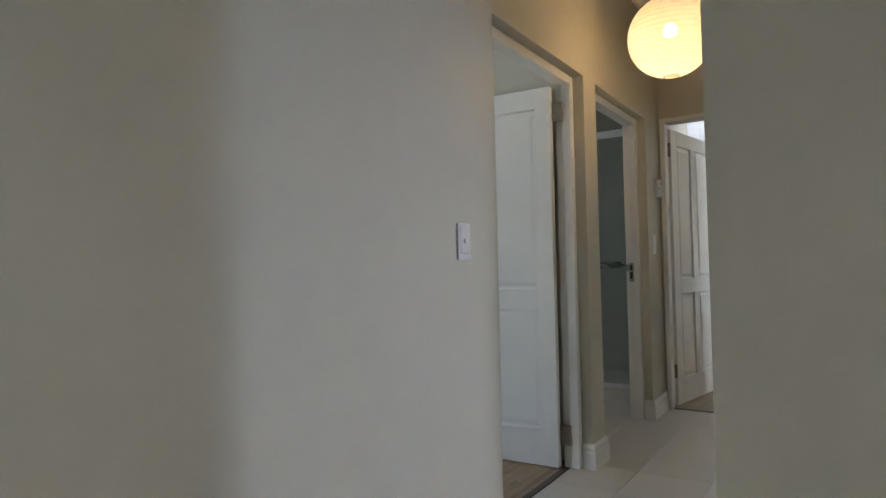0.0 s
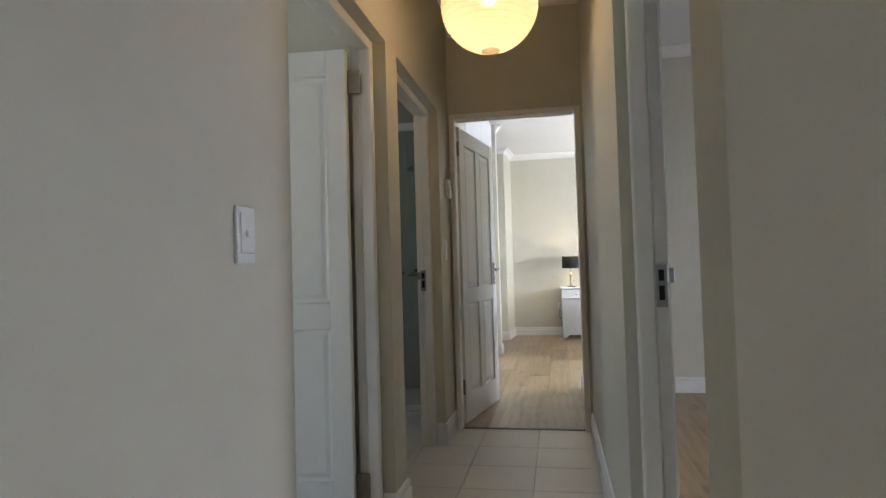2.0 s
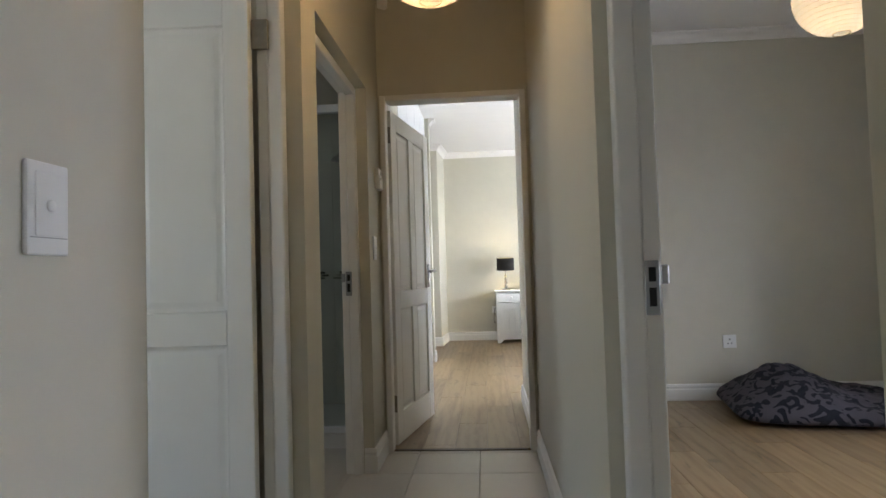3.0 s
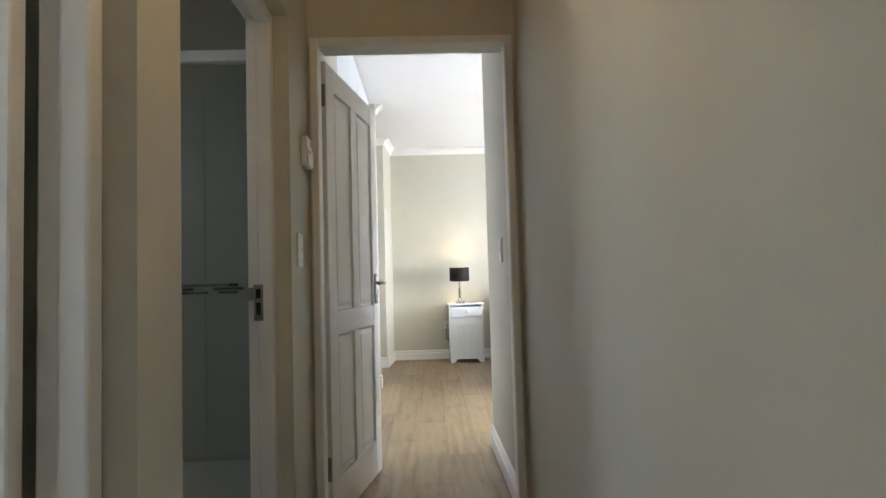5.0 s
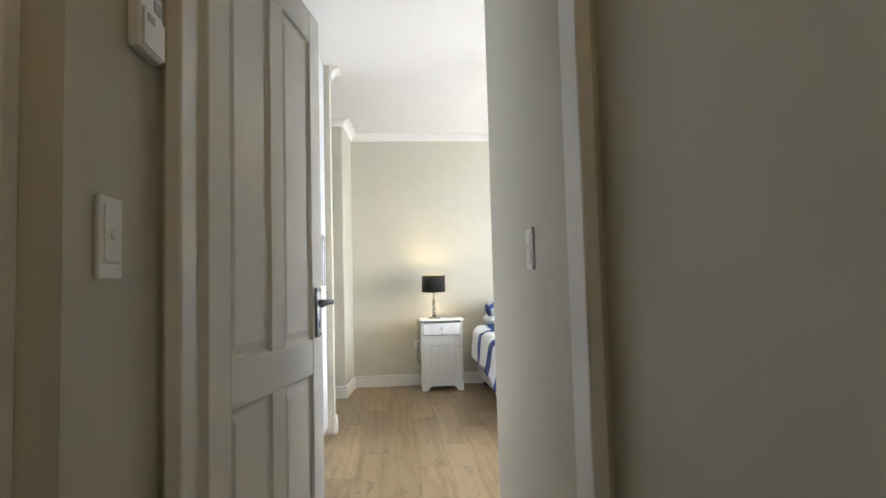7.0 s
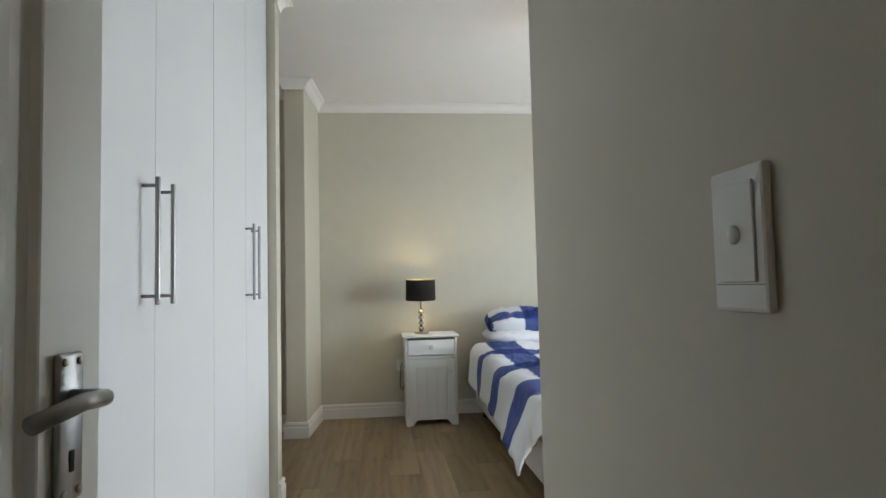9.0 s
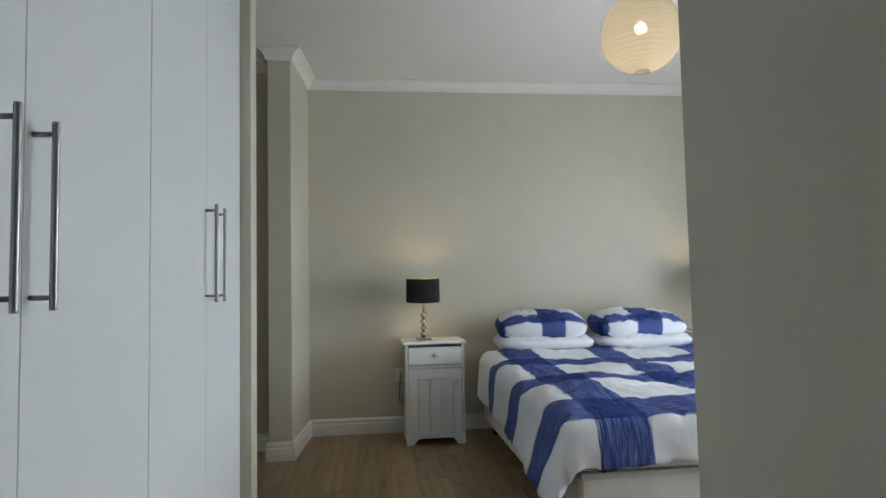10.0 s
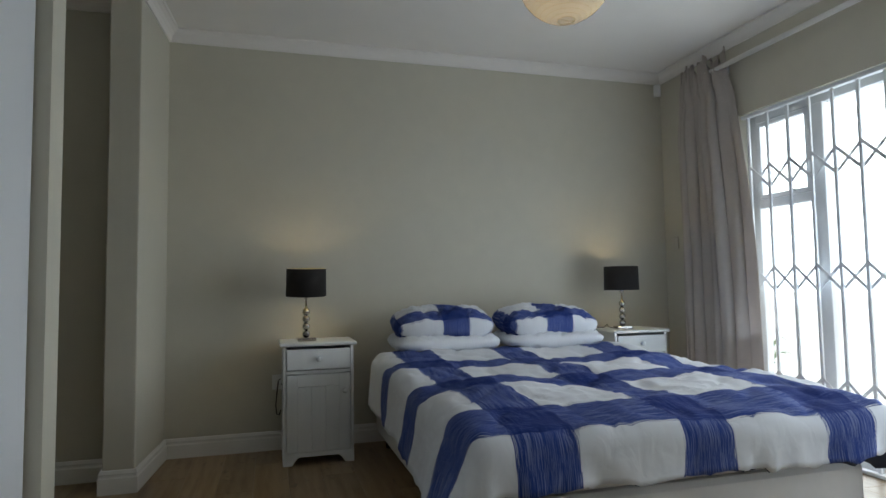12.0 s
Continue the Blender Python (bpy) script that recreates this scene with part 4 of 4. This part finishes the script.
def duvet():
    x0, x1, y0, y1 = BX0 - 0.015, BX1 + 0.01, BY0 - 0.01, 9.30
    over_l, over_r, over_f = 0.36, 0.36, 0.26
    r = 0.085
    bm = bmesh.new()
    uvl = bm.loops.layers.uv.new("cloth")
    step = 0.022
    nu, nv = int((x1 - x0 + over_l + over_r) / step), int((y1 - y0 + over_f) / step)
    grid, uvs = [], {}
    for j in range(nv + 1):
        row = []
        v = y0 - over_f + (y1 - y0 + over_f) * j / nv
        for i in range(nu + 1):
            u = x0 - over_l + (x1 - x0 + over_l + over_r) * i / nu
            du = (u - x1) if u > x1 else ((u - x0) if u < x0 else 0.0)
            dv = min(0.0, v - y0)
            s = math.hypot(du, dv)
            cx, cy = min(max(u, x0), x1), max(v, y0)
            top = 0.607 + 0.055 * max(0, min(1, (cy - y0) / (y1 - y0)))
            puff = 0.028 * noise.noise(Vector((u * 2.1, v * 2.1, 0))) + 0.010 * noise.noise(Vector((u * 5 + v * 3, v * 5 - u * 2, 3))) + 0.007 * noise.noise(Vector((u * 13, v * 9, 5))) - 0.013 * max(0, 1 - abs(noise.noise(Vector((u * 3.1 + v, v * 4.3 - u, 9)))) * 9) - 0.008 * max(0, 1 - abs(noise.noise(Vector((u * 6.3 - 3 * v, v * 5.1 + 2 * u, 17)))) * 7)
            edge = min(cx - x0, x1 - cx, cy - y0)
            top += puff + 0.012 * math.sin(math.pi * min(1, max(0, edge) / 0.5))
            if s > 1e-6:
                ox, oy = du / s, dv / s
                a = min(s / r, math.pi / 2)
                out, down = r * math.sin(a), r * (1 - math.cos(a))
                rest = max(0.0, s - r * math.pi / 2)
                tang = u if abs(dv) > abs(du) else v
                k_ = 0.4 if abs(du) > abs(dv) else 1.0
                fold = k_ * (0.055 * noise.noise(Vector((tang * 4.2 + 0.8 * s, s * 1.6, 7))) + 0.022 * noise.noise(Vector((tang * 11 - 4 * s, s * 3.5, 2))) - 0.016 * max(0.0, 1 - 6 * abs(noise.noise(Vector((tang * 4 + 2.5 * s, s * 2.0, 11))))))
                flare = (0.10 + 0.24 * (1 - min(1, max(0, (v - y0) / 1.2)))) if abs(du) > abs(dv) else 0.08
                out += rest * flare + fold * min(1, rest / 0.18)
                down += rest * 0.985
                p = (cx + ox * out, cy + oy * out, max(0.03, top - down))
            else:
                p = (cx, cy, top)
            vert = bm.verts.new(p)
            uvs[vert] = (u - 0.03 * (1 - min(1, max(0, (v - y0) / (y1 - y0)))), v)
            row.append(vert)
        grid.append(row)
    for a, b in zip(grid, grid[1:]):
        for i in range(nu):
            f = bm.faces.new((a[i], a[i + 1], b[i + 1], b[i]))
            for lp in f.loops:
                lp[uvl].uv = uvs[lp.vert]
    cloth = cloth_material("blue_banded_cotton", (0.54, 1.17, 1.82), (0.23, 0.21, 0.23), (8.81, 8.18, 7.53), (0.20, 0.21, 0.26))
    under = bm.copy()
    ob = thing("duvet", None, "white cotton duvet with broad blue brushed check bands", "duvet")
    cover = part("cover", bm, cloth, ob, smooth=True)
    md = cover.modifiers.new("filling", "SOLIDIFY")
    md.thickness, md.offset = 0.018, -1
    # the dark lining shows along the hem
    under.normal_update()
    side = 1 if sum(f.normal.z for f in under.faces) > 0 else -1
    for v in list(under.verts):
        hang = max(0.0, 0.62 - v.co.z)
        v.co += Vector((0, 0, -0.002 - 0.035 * min(1, hang / 0.2) * 0.7 * max(0, noise.noise(Vector((v.co.x * 4, v.co.y * 4, 4))) - 0.12))) - v.normal * side * 0.021
    lining = part("lining", under, LINING, ob, "dark navy underside showing at the hem", True)
    md = lining.modifiers.new("cloth", "SOLIDIFY")
    md.thickness, md.offset = 0.002, 0
    return ob


duvet()


def pillow(name, place, w, d, h, material, label, seed):
    bm = bmesh.new()
    uvl = bm.loops.layers.uv.new("cloth")
    n = 44
    uvs, sheets = {}, []
    for s in (1, -1):
        rows = []
        for j in range(n + 1):
            row = []
            for i in range(n + 1):
                a, b = 2 * i / n - 1, 2 * j / n - 1
                prof = (max(0, 1 - abs(a) ** 3.4) * max(0, 1 - abs(b) ** 3.0)) ** 0.5
                pinch = 1 - 0.10 * b ** 4 * a * a - 0.02 * (1 - b * b) * abs(a) ** 4
                pin2 = 1 - 0.20 * a ** 4 * b * b - 0.03 * (1 - a * a) * abs(b) ** 4
                z = s * h / 2 * prof * (1 + 0.22 * noise.noise(Vector((a * 1.7 + seed, b * 1.7, s)))) + 0.014 * prof * noise.noise(Vector((a * 6 + seed, b * 4 + a * 2, s * 2))) - 0.020 * prof * max(0, 1 - 6 * abs(noise.noise(Vector((a * 3.1 + b * 1.4 + seed, b * 2.6 - a, s * 3 + 5))))) - 0.012 * prof * max(0, 1 - 5 * abs(noise.noise(Vector((a * 5.5 - b * 2 + seed, b * 3.4 + 2 * a, s * 3 + 8)))))
                vert = bm.verts.new((a * w / 2 * pinch, b * d / 2 * pin2, z))
                uvs[vert] = (a * w / 2, b * d / 2)
                row.append(vert)
            rows.append(row)
        sheets.append(rows)
        for p, q in zip(rows, rows[1:]):
            for i in range(n):
                f = bm.faces.new((p[i], p[i + 1], q[i + 1], q[i]))
                for lp in f.loops:
                    lp[uvl].uv = uvs[lp.vert]
    bmesh.ops.remove_doubles(bm, verts=bm.verts, dist=0.004)
    ob = solid(name, bm, material, label, "pillow", group="pillows on the bed", smooth=True)
    ob.matrix_world = place
    return ob


PLAIN = cloth_material("white_pillow_cotton", (9.0,), (0.1,), (9.0,), (0.1,))
BAND_L = cloth_material("banded_pillow_cotton", (0.06, -0.34), (0.18, 0.05), (-0.12,), (0.11,))
BAND_R = cloth_material("banded_pillow_cotton_wide", (0.02, -0.35), (0.2, 0.07), (-0.12, 0.2), (0.1, 0.1))
pillow("pillow", pose(0.80, 9.42, 0.724, 3, 0, 1), 0.73, 0.43, 0.135, PLAIN, "plain white cotton pillow under a banded one", 1)
pillow("pillow", pose(0.795, 9.445, 0.838, 9, -1, -3), 0.68, 0.40, 0.225, BAND_L, "white cotton pillow with blue brushed bands", 2)
pillow("pillow", pose(1.555, 9.42, 0.722, 3, 0, -1), 0.75, 0.43, 0.13, PLAIN, "plain white cotton pillow under a banded one", 3)
pillow("pillow", pose(1.55, 9.445, 0.83, 9, 1, 3), 0.72, 0.40, 0.215, BAND_R, "white cotton pillow with blue brushed bands", 4)


# ---- lanterns ----
def paper_lantern(x, y, z, R, label, watts, glow):
    ob = thing("paper_lantern", pose(x, y, z), label, "lamp", group="round paper lanterns")
    n, m = 56, 88
    bm = bmesh.new()
    rows = []
    t0, t1 = radians(11), radians(169)
    for j in range(m + 1):
        th = t0 + (t1 - t0) * j / m
        rib = 1 - 0.006 * abs(math.sin(math.pi * j * 22 / m))
        rows.append([bm.verts.new((R * rib * math.sin(th) * math.cos(2 * math.pi * i / n), R * rib * math.sin(th) * math.sin(2 * math.pi * i / n), -R * 0.97 * math.cos(th) * rib)) for i in range(n)])
    for a, b in zip(rows, rows[1:]):
        for i in range(n):
            bm.faces.new((a[i], a[(i + 1) % n], b[(i + 1) % n], b[i]))
    part("shade", bm, PAPER, ob, "translucent ribbed rice paper globe", True)
    for j in range(1, 22):
        th = t0 + (t1 - t0) * j / 22
        bm = bmesh.new()
        tube(bm, [(R * 1.002 * math.sin(th) * math.cos(a), R * 1.002 * math.sin(th) * math.sin(a), -R * 0.97 * math.cos(th)) for a in [2 * math.pi * i / 40 for i in range(41)]], 0.0008, 4)
        part("rib", bm, RIB, ob)
    for zz in (-1, 1):
        bm = bmesh.new()
        tube(bm, [(R * math.sin(t0) * math.cos(a), R * math.sin(t0) * math.sin(a), zz * R * 0.97 * math.cos(t0)) for a in [2 * math.pi * i / 24 for i in range(25)]], 0.0018, 6)
        if zz < 0:
            tube(bm, [(-R * math.sin(t0), 0, -R * 0.952), (R * math.sin(t0), 0, -R * 0.952)], 0.0013, 5)
        part("ring", bm, RIB, ob)
    bm = bmesh.new()
    bmesh.ops.create_uvsphere(bm, u_segments=16, v_segments=12, radius=0.03, matrix=Matrix.Translation((0, 0, 0.03)))
    part("bulb", bm, BULB, ob, "warm glowing bulb", True)
    bm = bmesh.new()
    lathe(bm, [(0.018, 0.06), (0.02, 0.07), (0.02, 0.11), (0.006, 0.12), (0.003, 0.13), (0.003, H - z - 0.03), (0.04, H - z - 0.025), (0.045, H - z)], (0, 0, 0), 14)
    part("cord", bm, PLASTIC, ob, smooth=True)
    lt = new("lantern_light", bpy.data.lights.new("lantern_light", "POINT"))
    lt.data.energy, lt.data.color, lt.data.shadow_soft_size = watts, glow, 0.035
    lt.location = (x, y, z - 0.035)
    return ob


RIB = mat("thin_bamboo_rib", (0.28, 0.22, 0.13), 0.7, grain=0.1, size=30)
paper_lantern(-0.527, 2.65, 2.10, 0.195, "round white paper lantern glowing warm in the passage", 1.0, (1.0, 0.70, 0.37))
paper_lantern(0.90, 7.78, 2.39, 0.20, "round white paper lantern glowing in the bedroom", 0.8, (1.0, 0.82, 0.6))
paper_lantern(1.25, 3.5, 2.225, 0.19, "round white paper lantern glowing in the side room", 0.5, (1.0, 0.86, 0.66))


# ---- small fittings ----
def light_switch(place, label="white plastic light switch with a round rocker"):
    """Built facing -y with its centre at the origin."""
    ob = thing("light_switch", place, label, "light switch", group="light switches")
    bm = bmesh.new()
    box(bm, (-0.04, -0.009, -0.064), (0.04, 0.0, 0.064), 0.0035, 2)
    part("plate", bm, PLASTIC, ob)
    bm = bmesh.new()
    box(bm, (-0.027, -0.0115, -0.038), (0.027, -0.009, 0.05), 0.001)
    pl = part("insert", bm, PLASTIC, ob)
    bm = bmesh.new()
    lathe(bm, [(0.0085, -0.0115), (0.0085, -0.0135), (0.006, -0.0155)], (0, 0, 0.004), 18, "y")
    part("rocker", bm, PLASTIC, pl, smooth=True)
    part("seam", boxes(((-0.0355, -0.0095, -0.0405), (0.0355, -0.0085, -0.0392))), GREYP, ob)
    return ob


sw = light_switch(pose(XL, 1.492, 1.130, 0, 0, 90))
copy_thing(sw, pose(XL, 3.985, 1.170, 0, 0, 90))
copy_thing(sw, pose(-0.107, 4.83, 1.19, 0, 0, -90))

ob = thing("thermostat", pose(XL, 4.105, 1.566, 0, 0, 90), "white wall keypad with small display beside the bedroom door", "keypad")
bm = bmesh.new()
box(bm, (-0.052, -0.024, -0.06), (0.052, 0.0, 0.06), 0.006, 2)
part("case", bm, PLASTIC, ob)
part("cover", boxes(((-0.048, -0.029, -0.056), (0.048, -0.024, 0.014)), bevel=0.003), PLASTIC, ob)
part("display", boxes(((0.005, -0.0255, 0.024), (0.043, -0.024, 0.048)), bevel=0.001), GREYP, ob)
part("badge", boxes(((-0.035, -0.0305, -0.008), (-0.005, -0.029, 0.006)), bevel=0.001), GREYP, ob)


def motion_sensor(name_label, place):
    ob = thing("alarm_detector", place, name_label, "detector")
    bm = bmesh.new()
    box(bm, (-0.028, -0.04, -0.055), (0.028, 0.0, 0.045), 0.01, 2)
    part("case", bm, PLASTIC, ob)
    part("lens", boxes(((-0.02, -0.043, -0.035), (0.02, -0.038, 0.01)), bevel=0.004), PLASTIC, ob)
    return ob


motion_sensor("small white alarm detector high in the bedroom corner", pose(2.795, 9.79, 2.68, 0, 0, -40))
motion_sensor("small white alarm detector high in the passage corner", pose(-0.945, 4.19, 2.64, 0, 0, 42))


def socket(place, label):
    ob = thing("wall_socket", place, label, "socket", group="wall sockets")
    bm = bmesh.new()
    box(bm, (-0.05, -0.008, -0.05), (0.05, 0.0, 0.05), 0.003, 2)
    part("plate", bm, PLASTIC, ob)
    # near-black discs on the plate colour in the pin holes' shade
    for x, z, r in ((0, 0.016, 0.006), (-0.013, -0.014, 0.005), (0.013, -0.014, 0.005)):
        bm = bmesh.new()
        lathe(bm, [(r, -0.0075), (r, -0.0088)], (x, 0, z), 10, "y")
        part("pin_hole", bm, DARK, ob)
    return ob


socket(pose(1.455, 5.47, 0.44), "white plastic wall socket above the baseboard")
socket(pose(-0.245, YF, 0.45), "white plastic wall socket beside the bedside cabinet")
CREAM = mat("cream_painted_plastic", (0.58, 0.55, 0.48), 0.5, grain=0.03, size=20)
bm = bmesh.new()
box(bm, (BX - 0.012, 9.66, 1.35), (BX, 9.73, 1.45), 0.003)
solid("blank_plate", bm, CREAM, "small pale blank plate on the bedroom wall", "wall plate")

# ---- side room: pet cushion ----
pet = pillow("pet_cushion", pose(1.80, 4.93, 0.078, 3, 0, -7), 1.18, 0.86, 0.36, PLUSH, "large charcoal plush floor cushion with dark bone-shaped pattern", 9)
# slumped filling: a hump towards one end, thin at the front, flat underneath
for v in pet.data.vertices:
    fx, fy = v.co.x / 0.59, v.co.y / 0.43
    if v.co.z > 0:
        v.co.z *= (0.5 + 0.85 * math.exp(-((fx + 0.3) / 0.5) ** 2)) * (0.88 + 0.22 * fy)
    else:
        v.co.z *= 0.32
tagged(pet, category="cushion", group="floor cushion")

# ---- bathroom: shower ----
sc = thing("shower_screen", None, "white-framed glass shower screen with clear panes", "shower screen")
for lo, hi in (((-2.98, 4.30, 2.02), (-1.13, 4.345, 2.07)), ((-2.98, 4.30, 0.09), (-1.13, 4.345, 0.125)), ((-1.175, 4.30, 0.125), (-1.13, 4.345, 2.02)), ((-2.06, 4.30, 0.125), (-2.025, 4.345, 2.02))):
    part("frame", boxes((lo, hi), bevel=0.003), ALU, sc)
for a, b in ((-2.025, -1.175), (-2.98, -2.06)):
    p = part("pane", boxes(((a, 4.32, 0.125), (b, 4.326, 2.02))), SHOWERG, sc)
    p.visible_shadow = False
solid("shower_tray", boxes(((-2.98, 4.30, -0.012), (-1.13, 5.128, 0.088)), bevel=0.01), TRIM, "white shower tray with raised kerb", "shower tray")
hd = thing("shower_fitting", None, "chrome wall shower on a short bent arm", "shower")
bm = bmesh.new()
tube(bm, [(-1.13, 4.75, 1.86), (-1.32, 4.75, 1.87), (-1.36, 4.75, 1.84)], 0.009, 8)
part("arm", bm, STEEL, hd, smooth=True)
bm = bmesh.new()
lathe(bm, [(0.012, 0.0), (0.03, -0.02), (0.035, -0.035)], (-1.37, 4.75, 1.84), 16)
part("rose", bm, STEEL, hd, smooth=True)
# windows out of view; the lobby's is added only to brighten the lobby
for nm, x0, x1, y0, y1 in (("window_2", -3.06, -3.04, 3.2, 3.8), ("window_3", -4.27, -4.25, 0.1, 1.4), ("window_4", 2.95, 2.97, 3.1, 3.62), ("window_5", 2.95, 2.97, -2.3, -1.5)):
    z0, z1 = {"window_2": (1.45, 2.05), "window_3": (0.6, 2.05), "window_4": (0.35, 2.2), "window_5": (1.0, 1.9)}[nm]
    w = thing(nm, None, "unseen white aluminium window with clear glass", "window", "structure")
    part("window_frame", boxes(((x0 - 0.015, y0, z0), (x1 + 0.015, y0 + 0.045, z1)), ((x0 - 0.015, y1 - 0.045, z0), (x1 + 0.015, y1, z1)), ((x0 - 0.015, y0 + 0.045, z0), (x1 + 0.015, y1 - 0.045, z0 + 0.045)),
                               ((x0 - 0.015, y0 + 0.045, z1 - 0.045), (x1 + 0.015, y1 - 0.045, z1)), bevel=0.003), ALU, w)
    p = part("pane", boxes(((x0 + 0.006, y0 + 0.045, z0 + 0.045), (x1 - 0.006, y1 - 0.045, z1 - 0.045))), GLASS, w)
    p.visible_shadow = False

# ---- outside ----
bm = bmesh.new()
s = 300
vs = [bm.verts.new(p) for p in ((-s, -s, -0.16), (s, -s, -0.16), (s, s, -0.16), (-s, s, -0.16))]
bm.faces.new(vs)
solid("ground", bm, PAVE, "pale paved ground around the house", "ground", "structure")
bm = bmesh.new()
vs = [bm.verts.new(p) for p in ((60, -90, -5), (60, 160, -5), (60, 160, 70), (60, -90, 70))]
bm.faces.new(vs)
solid("backdrop", bm, OUTSIDE, "bright hazy sky in the distance", "backdrop", "structure")
bush = thing("garden_plant", pose(5.4, 11.6, -0.16), "small green strap-leaved garden plant", "plant")
rng = random.Random(5)
for k in range(26):
    a, ln_, up = rng.uniform(0, 6.28), rng.uniform(0.2, 0.38), rng.uniform(0.3, 0.6)
    bm = bmesh.new()
    pts = [(ln_ * f * math.cos(a), ln_ * f * math.sin(a), up * math.sin(f * 2.0)) for f in [i / 6 for i in range(7)]]
    w_ = [0.012, 0.018, 0.022, 0.022, 0.018, 0.011, 0.002]
    sd = Vector((-math.sin(a), math.cos(a), 0))
    L_ = [(bm.verts.new(Vector(p) + sd * w), bm.verts.new(Vector(p) - sd * w)) for p, w in zip(pts, w_)]
    for (p, q), (r_, t_) in zip(L_, L_[1:]):
        bm.faces.new((p, q, t_, r_))
    lf = part("leaf", bm, LEAF, bush)
    lf.modifiers.new("thick", "SOLIDIFY").thickness = 0.003

# ---- floor boards and tiles ----
def lay(name, parent, mesh, w, h, x0, x1, y0, y1, ox, oy, stagger, top=0.0):
    """Rows of pieces, cut at the room's edges."""
    i0, i1 = math.floor((x0 - ox) / w), math.ceil((x1 - ox) / w)
    for i in range(i0, i1):
        a, b = max(x0, ox + i * w), min(x1, ox + (i + 1) * w)
        off = oy + (stagger * ((i * 0.37) % 1.0) * h)
        for j in range(math.floor((y0 - off) / h), math.ceil((y1 - off) / h)):
            c, e = max(y0, off + j * h), min(y1, off + (j + 1) * h)
            if b - a < 0.02 or e - c < 0.02:
                continue
            ob = new(name, mesh)
            ob.parent = bpy.data.objects[parent]
            ob.location = ((a + b) / 2, (c + e) / 2, top)
            ob.scale = ((b - a) / w, (e - c) / h, 1)


def piece_mesh(name, w, h, t, gap, bev, material):
    bm = bmesh.new()
    box(bm, (-w / 2 + gap, -h / 2 + gap, -t), (w / 2 - gap, h / 2 - gap, 0))
    bmesh.ops.bevel(bm, geom=[e for e in bm.edges if all(v.co.z > -1e-6 for v in e.verts)], offset=bev, segments=1, affect="EDGES", profile=0.5)
    return link_mesh(name, bm, material)


board = piece_mesh("board", 0.19, 1.38, 0.012, 0.0004, 0.0013, WOOD)
lay("board", "floor_bedroom", board, 0.19, 1.38, -2.4, -1.155, 5.47, YF, -0.775, 0.2, 1.0)
lay("board", "floor_bedroom", board, 0.19, 1.38, -1.155, -0.015, 4.262, YF, -0.775, 0.2, 1.0)
lay("board", "floor_bedroom", board, 0.19, 1.38, -0.015, 3.10, 5.47, YF, -0.775, 0.2, 1.0)
lay("board", "floor_side_room", board, 0.19, 1.38, 0.041, BX, 1.06, 5.47, -0.775, 0.6, 1.0)
lay("board", "floor_left_room", board, 0.19, 1.38, -4.2, -1.107, -0.4, 2.78, -0.775, 0.3, 1.0)
tile = piece_mesh("tile", 0.345, 0.345, 0.0117, 0.0016, 0.001, TILE)
lay("tile", "floor_passage", tile, 0.345, 0.345, -1.105, 0.04, -2.6, 4.225, -0.437, 3.145, 0.0)
lay("tile", "floor_lobby", tile, 0.345, 0.345, 0.041, BX, -2.6, 0.98, -0.437, 3.145, 0.0)
lay("tile", "floor_bathroom", tile, 0.345, 0.345, -3.0, -1.106, 2.88, 4.3, -0.437, 3.145, 0.0)


def wall_tiles(parent, name, mesh, face, u0, u1, z0, z1, w, h, axis):
    for i in range(math.ceil((u1 - u0) / w)):
        for j in range(math.ceil((z1 - z0) / h)):
            shift = w * 0.5 * (j % 2) if h < 0.05 else 0.0
            a, b, c, e = u0 + i * w + shift, min(u1, u0 + (i + 1) * w + shift), z0 + j * h, min(z1, z0 + (j + 1) * h)
            if b - a < 0.02 or e - c < 0.008:
                continue
            ob = new(name, mesh)
            ob.parent = bpy.data.objects[parent]
            rot = (90, 0, 0) if axis == "y" else (90, 0, -90)
            at = ((a + b) / 2, face, (c + e) / 2) if axis == "y" else (face, (a + b) / 2, (c + e) / 2)
            ob.matrix_basis = pose(*at, *rot) @ Matrix.Diagonal(((b - a) / w, (e - c) / h, 1, 1))


wt = piece_mesh("wall_tile", 0.25, 0.4, 0.008, 0.0015, 0.0012, WALLTILE)
ms = piece_mesh("mosaic_piece", 0.055, 0.02, 0.008, 0.0022, 0.001, MOSAIC)
wall_tiles("wall_bathroom_back", "wall_tile", wt, 5.121, -2.99, -1.14, 0.09, 0.999, 0.25, 0.4, "y")
wall_tiles("wall_bathroom_back", "mosaic_piece", ms, 5.121, -2.99, -1.14, 1.0, 1.06, 0.055, 0.02, "y")
wall_tiles("wall_bathroom_back", "wall_tile", wt, 5.121, -2.99, -1.14, 1.061, 2.2, 0.25, 0.4, "y")
wall_tiles("wall_bathroom_left", "wall_tile", wt, -2.991, 3.9, 5.11, 0.09, 2.2, 0.25, 0.4, "x")
